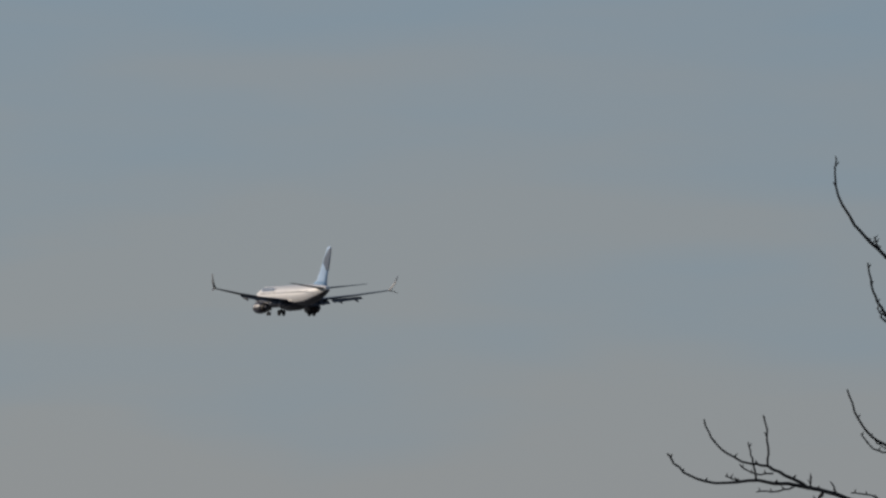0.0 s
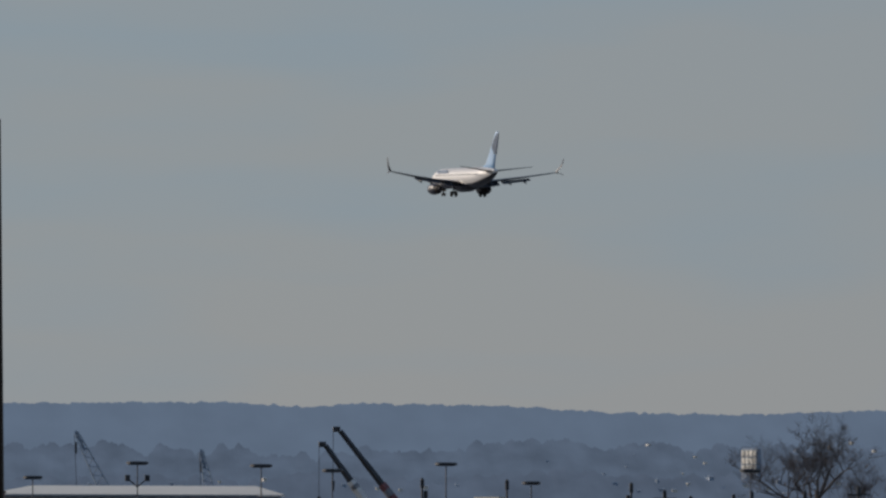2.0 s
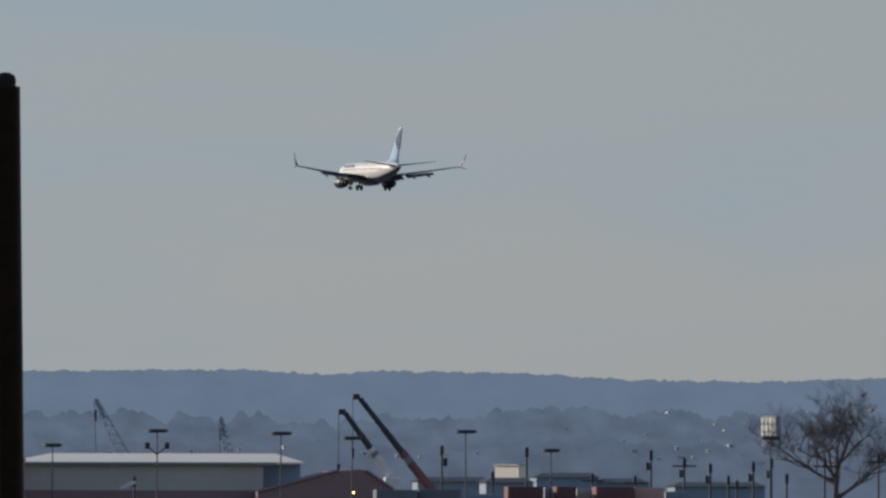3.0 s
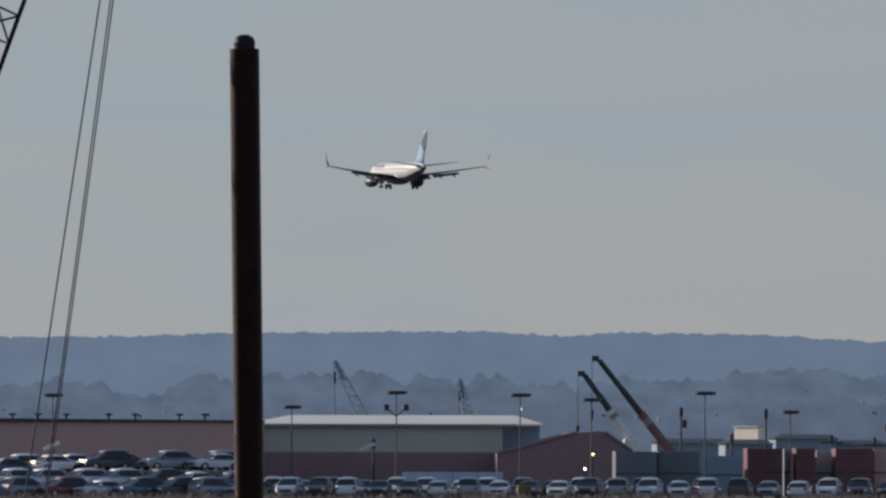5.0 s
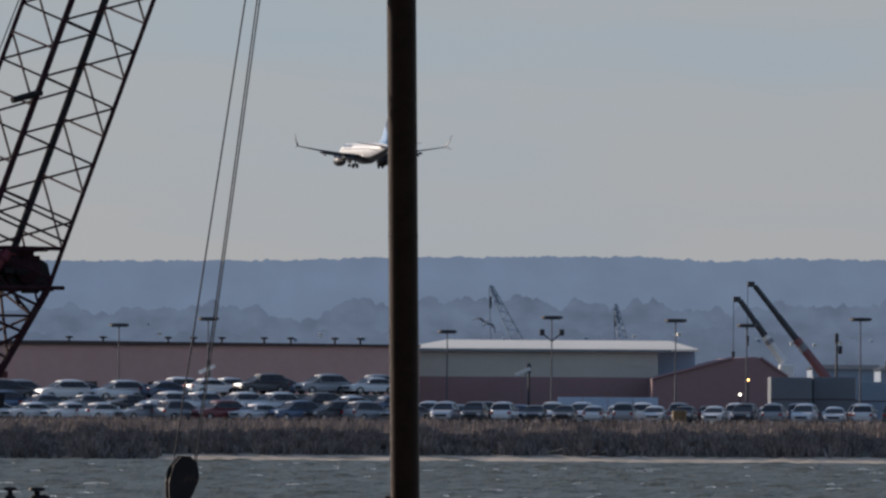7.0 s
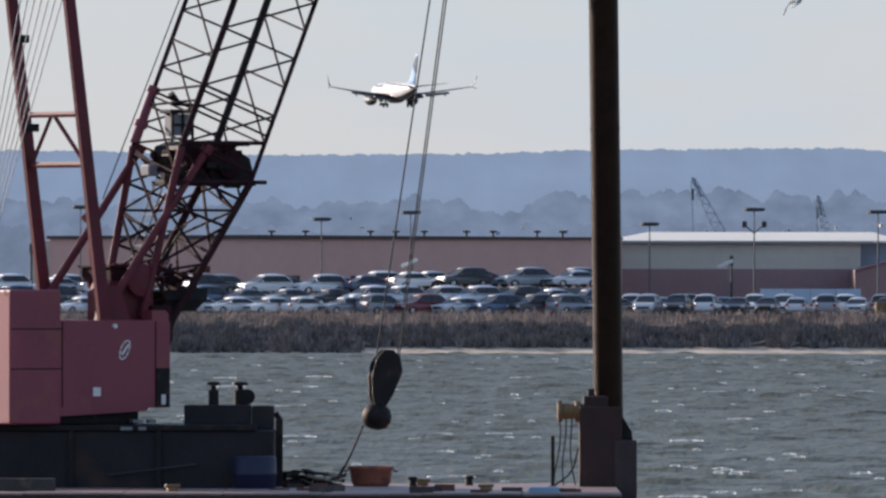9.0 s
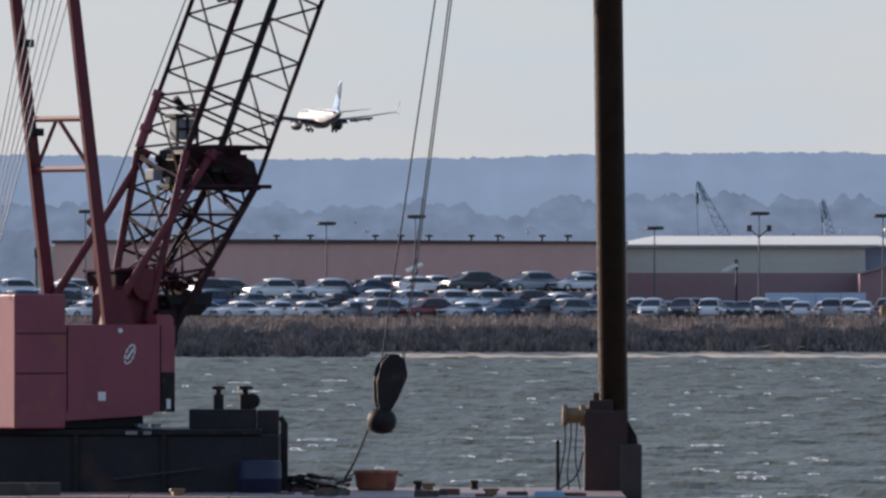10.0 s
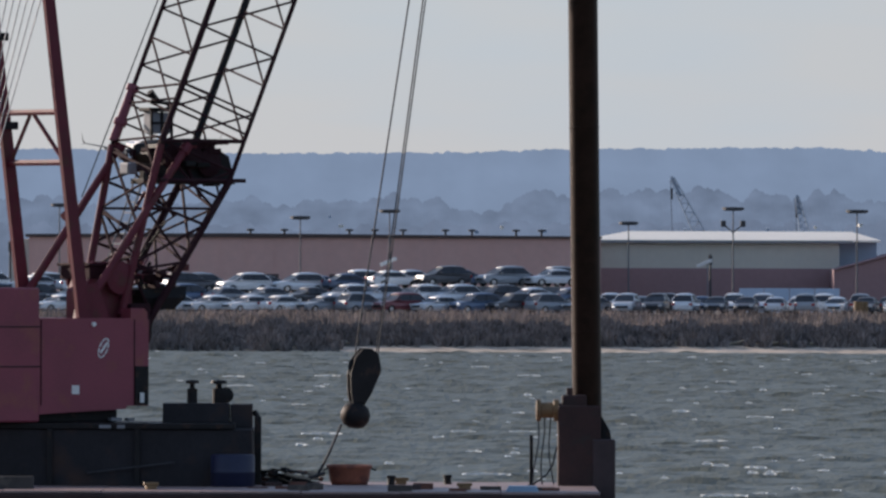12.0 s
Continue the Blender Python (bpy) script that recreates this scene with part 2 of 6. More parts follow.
M = {
    "water": water_mat(),
    "foam": foam_mat(),
    "ground": surface("dry_ground", (0.13, 0.12, 0.1), 0.95, vary=0.35, scale=0.08, fine=2, bump=0.05),
    "sand": surface("beach_sand", (0.55, 0.46, 0.37), 0.95, vary=0.25, scale=0.3, fine=5, bump=0.03, stain=(0.2, 0.17, 0.13)),
    "reed": surface("dry_reeds", (0.31, 0.25, 0.22), 0.95, vary=0.45, scale=0.15, fine=1.5, bump=0),
    "brush": surface("bare_brush", (0.185, 0.168, 0.168), 0.95, vary=0.4, scale=0.4, fine=3, bump=0),
    "asphalt": surface("asphalt", (0.1, 0.1, 0.1), 0.9, vary=0.3, scale=0.1, fine=3, bump=0.02),
    "red_paint": surface("faded_red_paint", (0.235, 0.046, 0.07), 0.5, vary=0.15, scale=0.9, fine=14, bump=0.004, stain=(0.25, 0.07, 0.06), stain_amount=0.3),
    "red_steel": surface("red_painted_steel", (0.13, 0.023, 0.035), 0.55, gloss=0.25, vary=0.25, scale=1.5, fine=20, bump=0.005, stain=(0.1, 0.035, 0.03), stain_amount=0.5),
    "boom_steel": surface("dark_and_backlit_boom_steel", (0.034, 0.013, 0.017), 0.75, gloss=0.12, vary=0.3, scale=1.2, fine=20, bump=0.004, stain=(0.05, 0.03, 0.03)),
    "black_steel": surface("greasy_black_steel", (0.016, 0.015, 0.016), 0.6, gloss=0.2, vary=0.4, scale=2, fine=25, bump=0.006, stain=(0.06, 0.035, 0.025), stain_amount=0.3),
    "dark_hull": surface("black_hull_paint", (0.02, 0.019, 0.023), 0.65, gloss=0.25, vary=0.4, scale=0.7, fine=12, bump=0.008, stain=(0.05, 0.03, 0.025), stain_amount=0.35),
    "deck": surface("rusty_deck_plate", (0.3, 0.215, 0.205), 0.55, vary=0.35, scale=0.5, fine=8, bump=0.01, stain=(0.2, 0.15, 0.13), stain_amount=0.6),
    "rust": surface("rusted_steel", (0.14, 0.06, 0.042), 0.8, vary=0.35, scale=2, fine=18, bump=0.01, stain=(0.07, 0.035, 0.03), stain_amount=0.5),
    "well_rust": surface("dark_rusted_plate", (0.04, 0.016, 0.014), 0.75, vary=0.35, scale=2, fine=18, bump=0.01, stain=(0.03, 0.02, 0.018)),
    "well_box": surface("dull_brown_paint", (0.046, 0.028, 0.03), 0.65, vary=0.3, scale=2, fine=18, bump=0.008, stain=(0.05, 0.03, 0.03)),
    "clay_tub": surface("orange_brown_tub", (0.3, 0.1, 0.06), 0.6, vary=0.2, scale=2, fine=15, bump=0.006, stain=(0.12, 0.05, 0.04)),
    "pale_mark": surface("pale_blue_lettering", (0.42, 0.5, 0.62), 0.35, vary=0.06, scale=1, fine=6, bump=0),
    "pile": surface("rusted_pile_steel", (0.016, 0.008, 0.0065), 0.4, vary=0.5, scale=1.5, fine=9, bump=0.003, stain=(0.006, 0.004, 0.004), stain_amount=0.6, gloss=0.16, tint=(1.0, 0.66, 0.45)),
    "yellow": surface("worn_yellow_paint", (0.2, 0.12, 0.05), 0.55, vary=0.25, scale=2, fine=20, bump=0.006, stain=(0.14, 0.08, 0.04)),
    "blue": surface("blue_plastic", (0.008, 0.013, 0.045), 0.5, vary=0.2, scale=2, fine=15, bump=0.003),
    "pale_blue": surface("pale_blue_sheet", (0.3, 0.45, 0.6), 0.6, vary=0.15, scale=2, fine=15, bump=0.003),
    "rope": surface("steel_wire_rope", (0.05, 0.05, 0.055), 0.7, gloss=0.2, vary=0.3, scale=5, fine=60, bump=0),
    "hemp": surface("pale_rope", (0.3, 0.26, 0.2), 0.9, vary=0.3, scale=5, fine=50, bump=0.01),
    "white": surface("white_paint", (0.75, 0.75, 0.74), 0.5, vary=0.08, scale=1, fine=10, bump=0),
    "brown_wall": surface("brown_wall_panels", (0.7, 0.43, 0.375), 0.8, vary=0.1, scale=0.06, fine=1.5, bump=0.01),
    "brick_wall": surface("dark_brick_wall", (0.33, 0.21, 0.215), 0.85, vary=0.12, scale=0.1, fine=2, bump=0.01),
    "cream_wall": surface("cream_metal_cladding", (0.6, 0.57, 0.5), 0.7, vary=0.08, scale=0.1, fine=1.5, bump=0.01),
    "white_roof": surface("white_membrane_roof", (0.92, 0.85, 0.73), 0.42, vary=0.08, scale=0.1, fine=1.5, bump=0.01),
    "grey_wall": surface("blue_grey_cladding", (0.27, 0.34, 0.43), 0.7, vary=0.1, scale=0.1, fine=1.5, bump=0.01),
    "blue_wall": surface("pale_blue_cladding", (0.46, 0.57, 0.72), 0.7, vary=0.1, scale=0.1, fine=1.5, bump=0.01),
    "beam": surface("wet_dark_timber", (0.06, 0.052, 0.048), 0.8, vary=0.35, scale=1.2, fine=14, bump=0.01, stain=(0.14, 0.12, 0.1), stain_amount=0.3),
    "dark_roof": surface("dark_roof_edge", (0.09, 0.065, 0.06), 0.8, vary=0.15, scale=0.2, fine=3, bump=0.01),
    "red_box": surface("dull_red_container_paint", (0.19, 0.075, 0.08), 0.6, vary=0.2, scale=0.4, fine=4, bump=0.01, per_object=0.2),
    "cabinet": surface("pale_grey_cabinet_paint", (0.2, 0.205, 0.225), 0.6, vary=0.15, scale=1.5, fine=12, bump=0.003),
    "grey_box": surface("grey_container_paint", (0.17, 0.19, 0.22), 0.6, vary=0.15, scale=0.3, fine=4, bump=0.01),
    "galvanised": surface("galvanised_steel", (0.22, 0.23, 0.25), 0.5, metal=0.3, vary=0.2, scale=1, fine=12, bump=0),
    "mast": surface("weathered_mast_steel", (0.1, 0.105, 0.12), 0.6, vary=0.2, scale=1, fine=12, bump=0),
    "dark_metal": surface("dark_lamp_metal", (0.035, 0.038, 0.045), 0.5, vary=0.3, scale=1, fine=12, bump=0),
    "tyre": surface("tyre_rubber", (0.02, 0.02, 0.02), 0.85, vary=0.3, scale=4, fine=30, bump=0.003),
    "glass": surface("dark_car_glass", (0.03, 0.035, 0.045), 0.34, gloss=0.5, vary=0.2, scale=1, fine=5, bump=0),
    "rim": surface("alloy_rim", (0.45, 0.45, 0.46), 0.35, metal=0.8, vary=0.15, scale=3, fine=20, bump=0),
    "tail_red": surface("red_lamp_lens", (0.35, 0.02, 0.02), 0.2, vary=0.15, scale=6, fine=30, bump=0),
    "bark": surface("grey_brown_bark", (0.035, 0.03, 0.027), 0.9, vary=0.35, scale=4, fine=40, bump=0.01),
    # far trees: bark colour lightened to stand in for haze
    "far_bark": surface("haze_paled_bark", (0.13, 0.115, 0.115), 0.95, vary=0.3, scale=0.6, fine=6, bump=0),
    "fuselage": surface("white_aircraft_paint", (0.74, 0.73, 0.72), 0.5, vary=0.06, scale=0.3, fine=4, bump=0),
    "belly": surface("grey_aircraft_paint", (0.38, 0.39, 0.41), 0.4, vary=0.1, scale=0.4, fine=4, bump=0),
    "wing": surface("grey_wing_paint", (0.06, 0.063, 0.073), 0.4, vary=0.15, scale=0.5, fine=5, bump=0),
    "tail_blue": surface("pale_blue_tail_paint", (0.27, 0.46, 0.7), 0.5, vary=0.08, scale=0.3, fine=4, bump=0),
    "winglet": surface("pale_grey_winglet_paint", (0.16, 0.165, 0.18), 0.6, vary=0.1, scale=0.4, fine=4, bump=0),
    "nacelle": surface("navy_engine_paint_and_belly_shade", (0.025, 0.03, 0.05), 0.45, vary=0.1, scale=0.3, fine=4, bump=0),
    "slate": surface("slate_blue_tail_paint", (0.05, 0.09, 0.16), 0.35, vary=0.1, scale=0.3, fine=4, bump=0),
    "bare_metal": surface("polished_inlet_metal", (0.75, 0.75, 0.76), 0.2, metal=1.0, vary=0.06, scale=1, fine=8, bump=0),
    "gull_white": surface("gull_feathers", (0.5, 0.5, 0.5), 0.8, vary=0.15, scale=8, fine=60, bump=0),
    "gull_grey": surface("grey_wing_feathers", (0.14, 0.145, 0.16), 0.8, vary=0.2, scale=8, fine=60, bump=0),
    # near-black woods; their visible blue is haze given as emission
    "ridge": haze_glow_mat("ridge_haze_glow", (0.003, 0.003, 0.004), (0.168, 0.23, 0.322), 1.0, 0.035, 0.07),
    "belt": haze_glow_mat("tree_belt_haze_glow", (0.003, 0.003, 0.004), (0.132, 0.178, 0.25), 1.0, 0.09, 0.17),
    "near_belt": haze_glow_mat("near_tree_belt_haze_glow", (0.004, 0.004, 0.005), (0.124, 0.165, 0.232), 1.0, 0.11, 0.17),
    "lamp_amber": lamp_mat("amber_lamp", (1.0, 0.6, 0.2), 8),
    "lamp_white": lamp_mat("white_lamp", (1.0, 0.9, 0.7), 8),
}


# ---- mesh helpers ----
def link(name, bm, mat, smooth=False):
    me = bpy.data.meshes.new(name)
    bmesh.ops.recalc_face_normals(bm, faces=bm.faces)
    bm.to_mesh(me)
    bm.free()
    if smooth:
        for p in me.polygons:
            p.use_smooth = True
    me.materials.append(mat)
    return new(name, me)


def part(name, bm, mat, parent, label="", smooth=False):
    ob = link(name, bm, mat, smooth)
    ob.parent = parent
    if label:
        ob["label"] = label
    return ob


def thing(name, m, label, category, group="", kind=""):
    ob = new(name)
    ob.empty_display_size = 0.2
    ob.matrix_basis = m
    return tagged(ob, label, category, group, kind)


def box(bm, x0, x1, y0, y1, z0, z1, bevel=0.0):
    vs = [bm.verts.new((x, y, z)) for x in (x0, x1) for y in (y0, y1) for z in (z0, z1)]
    fs = [bm.faces.new([vs[i] for i in q]) for q in ((0, 1, 3, 2), (4, 6, 7, 5), (0, 4, 5, 1), (2, 3, 7, 6), (0, 2, 6, 4), (1, 5, 7, 3))]
    if bevel:
        es = list({e for f in fs for e in f.edges})
        bmesh.ops.bevel(bm, geom=es, offset=bevel, segments=2, affect="EDGES", profile=0.5)
    return bm


def tube(bm, p, q, r, r2=None, seg=8, cap=True):
    p, q = Vector(p), Vector(q)
    r2 = r if r2 is None else r2
    a = (q - p).normalized()
    u = a.cross(Vector((0, 0, 1)) if abs(a.z) < 0.9 else Vector((1, 0, 0))).normalized()
    v = a.cross(u)
    rings = []
    for c, rad in ((p, r), (q, r2)):
        rings.append([bm.verts.new(c + (u * math.cos(t) + v * math.sin(t)) * rad) for t in (2 * math.pi * k / seg for k in range(seg))])
    for k in range(seg):
        bm.faces.new((rings[0][k], rings[0][(k + 1) % seg], rings[1][(k + 1) % seg], rings[1][k]))
    if cap:
        bm.faces.new(rings[0][::-1])
        bm.faces.new(rings[1])
    return bm


def loft(bm, rings, close=True):
    """Skin over rings of equal count of points."""
    vs = [[bm.verts.new(p) for p in ring] for ring in rings]
    n = len(vs[0])
    for a, b in zip(vs, vs[1:]):
        for k in range(n):
            bm.faces.new((a[k], a[(k + 1) % n], b[(k + 1) % n], b[k]))
    if close:
        bm.faces.new(vs[0][::-1])
        bm.faces.new(vs[-1])
    return bm


def lathe(bm, profile, centre=(0, 0, 0), axis="z", seg=20):
    rings = []
    for r, h in profile:
        ring = []
        for k in range(seg):
            c, s = r * math.cos(2 * math.pi * k / seg), r * math.sin(2 * math.pi * k / seg)
            p = {"z": (c, s, h), "y": (c, h, s), "x": (h, c, s)}[axis]
            ring.append(Vector(p) + Vector(centre))
        rings.append(ring)
    return loft(bm, rings)


def chain(bm, points, r, r2=None, seg=6):
    n = len(points) - 1
    r2 = r if r2 is None else r2
    for i in range(n):
        a, b = r + (r2 - r) * i / n, r + (r2 - r) * (i + 1) / n
        tube(bm, points[i], points[i + 1], a, b, seg)
    return bm


def fresh():
    return bmesh.new()

# ---- the setting: bay, banks, ridge ----
def graded(lo, hi, dense_lo, dense_hi, step, far_n):
    a = np.linspace(lo, dense_lo, far_n, endpoint=False)
    b = np.arange(dense_lo, dense_hi, step)
    c = np.linspace(dense_hi, hi, far_n + 1)
    return np.concatenate([a, b, c])


WAVES = []
wave_rng = np.random.default_rng(4)
for _ in range(26):
    WAVES.append((wave_rng.uniform(1.3, 3.8), wave_rng.normal(0.35, 0.5), wave_rng.uniform(0, 6.28)))


def wave_height(x, y):
    z = 0.0
    for size, turn, shift in WAVES:
        z = z + 0.0085 * size * np.sin(2 * math.pi / size * (x * math.sin(turn) + y * math.cos(turn)) + shift)
    return z * np.clip((912 - y) / 20, 0.05, 1)


def build_water():
    xs, ys = graded(-1500, 1500, -65, 75, 0.45, 8), graded(66, 4900, 262, 912, 0.6, 6)
    ys = ys[ys < 915]
    gx, gy = np.meshgrid(xs, ys)
    z = wave_height(gx, gy) * np.where((gx < -65) | (gx > 75) | (gy < 262), 0.2, 1.0)
    nx, ny = len(xs), len(ys)
    verts = np.stack([gx, gy, z], -1).reshape(-1, 3)
    i = (np.arange(ny - 1)[:, None] * nx + np.arange(nx - 1)[None]).reshape(-1)
    faces = np.stack([i, i + 1, i + 1 + nx, i + nx], -1)
    me = bpy.data.meshes.new("water")
    me.from_pydata(verts.tolist(), [], faces.tolist())
    me.shade_smooth()
    me.materials.append(M["water"])
    return tagged(new("water", me), "choppy grey-green bay water with small wind waves", "water", kind="structure")


def build_ground():
    """One sheet: the near bank, the bay's bed, the far shore and the plain to the horizon."""
    profile = [(-400, 5), (40, 5), (64, 4.8), (72, 0.5), (80, -2), (300, -4), (900, -1), (907, -0.15), (911, 0.35), (914, 0.9), (918, 1.3),
               (926, 2.2), (932, 2.75), (944, 2.9), (1100, 3), (2000, 3), (4950, 3)]
    xs = [-4500, -1500, -400, -120, -60, 0, 60, 120, 250, 600, 2000, 4500]
    bm = fresh()
    rows = [[bm.verts.new((x, y, z)) for x in xs] for y, z in profile]
    for a, b in zip(rows, rows[1:]):
        for k in range(len(xs) - 1):
            bm.faces.new((a[k], a[k + 1], b[k + 1], b[k]))
    tagged(link("ground", bm, M["ground"]), "dry winter ground of both banks and the plain behind", "ground", kind="structure")
    # pale beach strip at the far waterline
    bm = fresh()
    rng = random.Random(3)
    lines = [(906.5, -0.1), (909.5, 0.2), (912.5, 0.5)]
    n = 120
    grid = []
    for j, (y, z) in enumerate(lines):
        grid.append([bm.verts.new((-6.6 + 146.6 * k / n, y + rng.uniform(-0.4, 0.4) * (j == 2), z + 0.05 + rng.uniform(-0.02, 0.03) * (j > 0))) for k in range(n + 1)])
    for a, b in zip(grid, grid[1:]):
        for k in range(n):
            bm.faces.new((a[k], a[k + 1], b[k + 1], b[k]))
    tagged(link("beach", bm, M["sand"]), "narrow pale sand beach along the far waterline", "beach", kind="structure")
    bm = fresh()
    box(bm, -120, 130, 936, 1000, 2.2, 3.0)
    tagged(link("car_park_pavement", bm, M["asphalt"]), "grey asphalt of the storage car park", "pavement", kind="structure")


def crest(u, knots):
    for (a, za), (b, zb) in zip(knots, knots[1:]):
        if a <= u <= b:
            t = (u - a) / (b - a)
            t = t * t * (3 - 2 * t)
            return za + (zb - za) * t
    return knots[0][1] if u < knots[0][0] else knots[-1][1]


def build_ridge(name, y, knots, rough, step, mat, label, depth, seed, crown=0.0, wide=0.0):
    """A wooded ridge: a rising slope whose crest is broken by single crowns."""
    rng = random.Random(seed)
    x0, x1 = knots[0][0], knots[-1][0]
    n = int((x1 - x0) / step)
    bm = fresh()
    rows = [[], [], [], []]
    crowns, c = [], x0
    while crown and c < x1:
        crowns.append((c, crown * rng.uniform(0.5, 1.3), rng.uniform(-0.6, 0.35) * crown))
        c += crown * rng.uniform(0.35, 1.0)
    for k in range(n + 1):
        x = x0 + (x1 - x0) * k / n
        top = crest(x, knots) + wide * noise.noise((x / 13.0, seed, 9)) + 0.5 * wide * noise.noise((x / 4.7, seed, 11)) + rough * (0.9 * noise.noise((x * 0.9 / step / 6, seed, 0)) + 0.7 * noise.noise((x / step / 2.1, seed, 5)) + rng.uniform(-0.3, 0.3))
        bumps = [z + r * 0.62 * (1 - ((x - c) / r) ** 2) ** 0.8 for c, r, z in crowns if abs(x - c) < r]
        if bumps:
            top += max(bumps) - 0.55 * crown
        for row, (dy, f) in zip(rows, ((-depth, 0.0), (-depth * 0.4, 0.62), (0, 1.0), (depth * 0.3, 0.5))):
            row.append(bm.verts.new((x, y + dy, 2 + (top - 2) * f + 0)))
    for a, b in zip(rows, rows[1:]):
        for k in range(n):
            bm.faces.new((a[k], a[k + 1], b[k + 1], b[k]))
    return tagged(link(name, bm, mat, True), label, "hills", kind="structure")


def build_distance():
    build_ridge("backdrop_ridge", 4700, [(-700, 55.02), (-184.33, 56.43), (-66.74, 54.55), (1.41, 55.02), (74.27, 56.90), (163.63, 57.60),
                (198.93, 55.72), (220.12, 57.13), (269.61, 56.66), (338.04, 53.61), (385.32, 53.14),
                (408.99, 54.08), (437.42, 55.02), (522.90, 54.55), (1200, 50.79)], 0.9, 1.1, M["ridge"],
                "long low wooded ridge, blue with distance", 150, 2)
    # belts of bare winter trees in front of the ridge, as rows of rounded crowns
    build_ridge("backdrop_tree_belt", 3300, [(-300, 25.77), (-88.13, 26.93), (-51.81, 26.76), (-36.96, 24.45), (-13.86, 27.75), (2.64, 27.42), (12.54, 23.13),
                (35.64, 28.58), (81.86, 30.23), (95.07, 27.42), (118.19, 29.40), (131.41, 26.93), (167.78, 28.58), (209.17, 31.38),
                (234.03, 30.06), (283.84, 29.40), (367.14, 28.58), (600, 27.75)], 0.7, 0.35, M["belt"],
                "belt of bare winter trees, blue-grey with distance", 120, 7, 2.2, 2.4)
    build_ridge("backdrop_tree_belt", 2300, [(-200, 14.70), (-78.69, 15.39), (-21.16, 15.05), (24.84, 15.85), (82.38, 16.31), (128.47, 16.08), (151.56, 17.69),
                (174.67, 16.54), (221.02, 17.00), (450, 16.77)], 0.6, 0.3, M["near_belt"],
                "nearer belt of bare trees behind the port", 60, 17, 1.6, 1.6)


# ---- the aircraft ----
def wing_section(y0, chord, thick, z, x, n=6):
    """Aerofoil ring at span place x, leading edge at y0, running aft."""
    up = [(y0 - chord * t, z + thick * 2.4 * (math.sqrt(t) * (1 - t) ** 0.9) * 0.62) for t in (0, 0.06, 0.2, 0.4, 0.7, 1.0)]
    low = [(y0 - chord * t, z - thick * 1.4 * (math.sqrt(t) * (1 - t) ** 0.9) * 0.5) for t in (0.7, 0.4, 0.2, 0.06)]
    return [(x, a, b) for a, b in up + low]


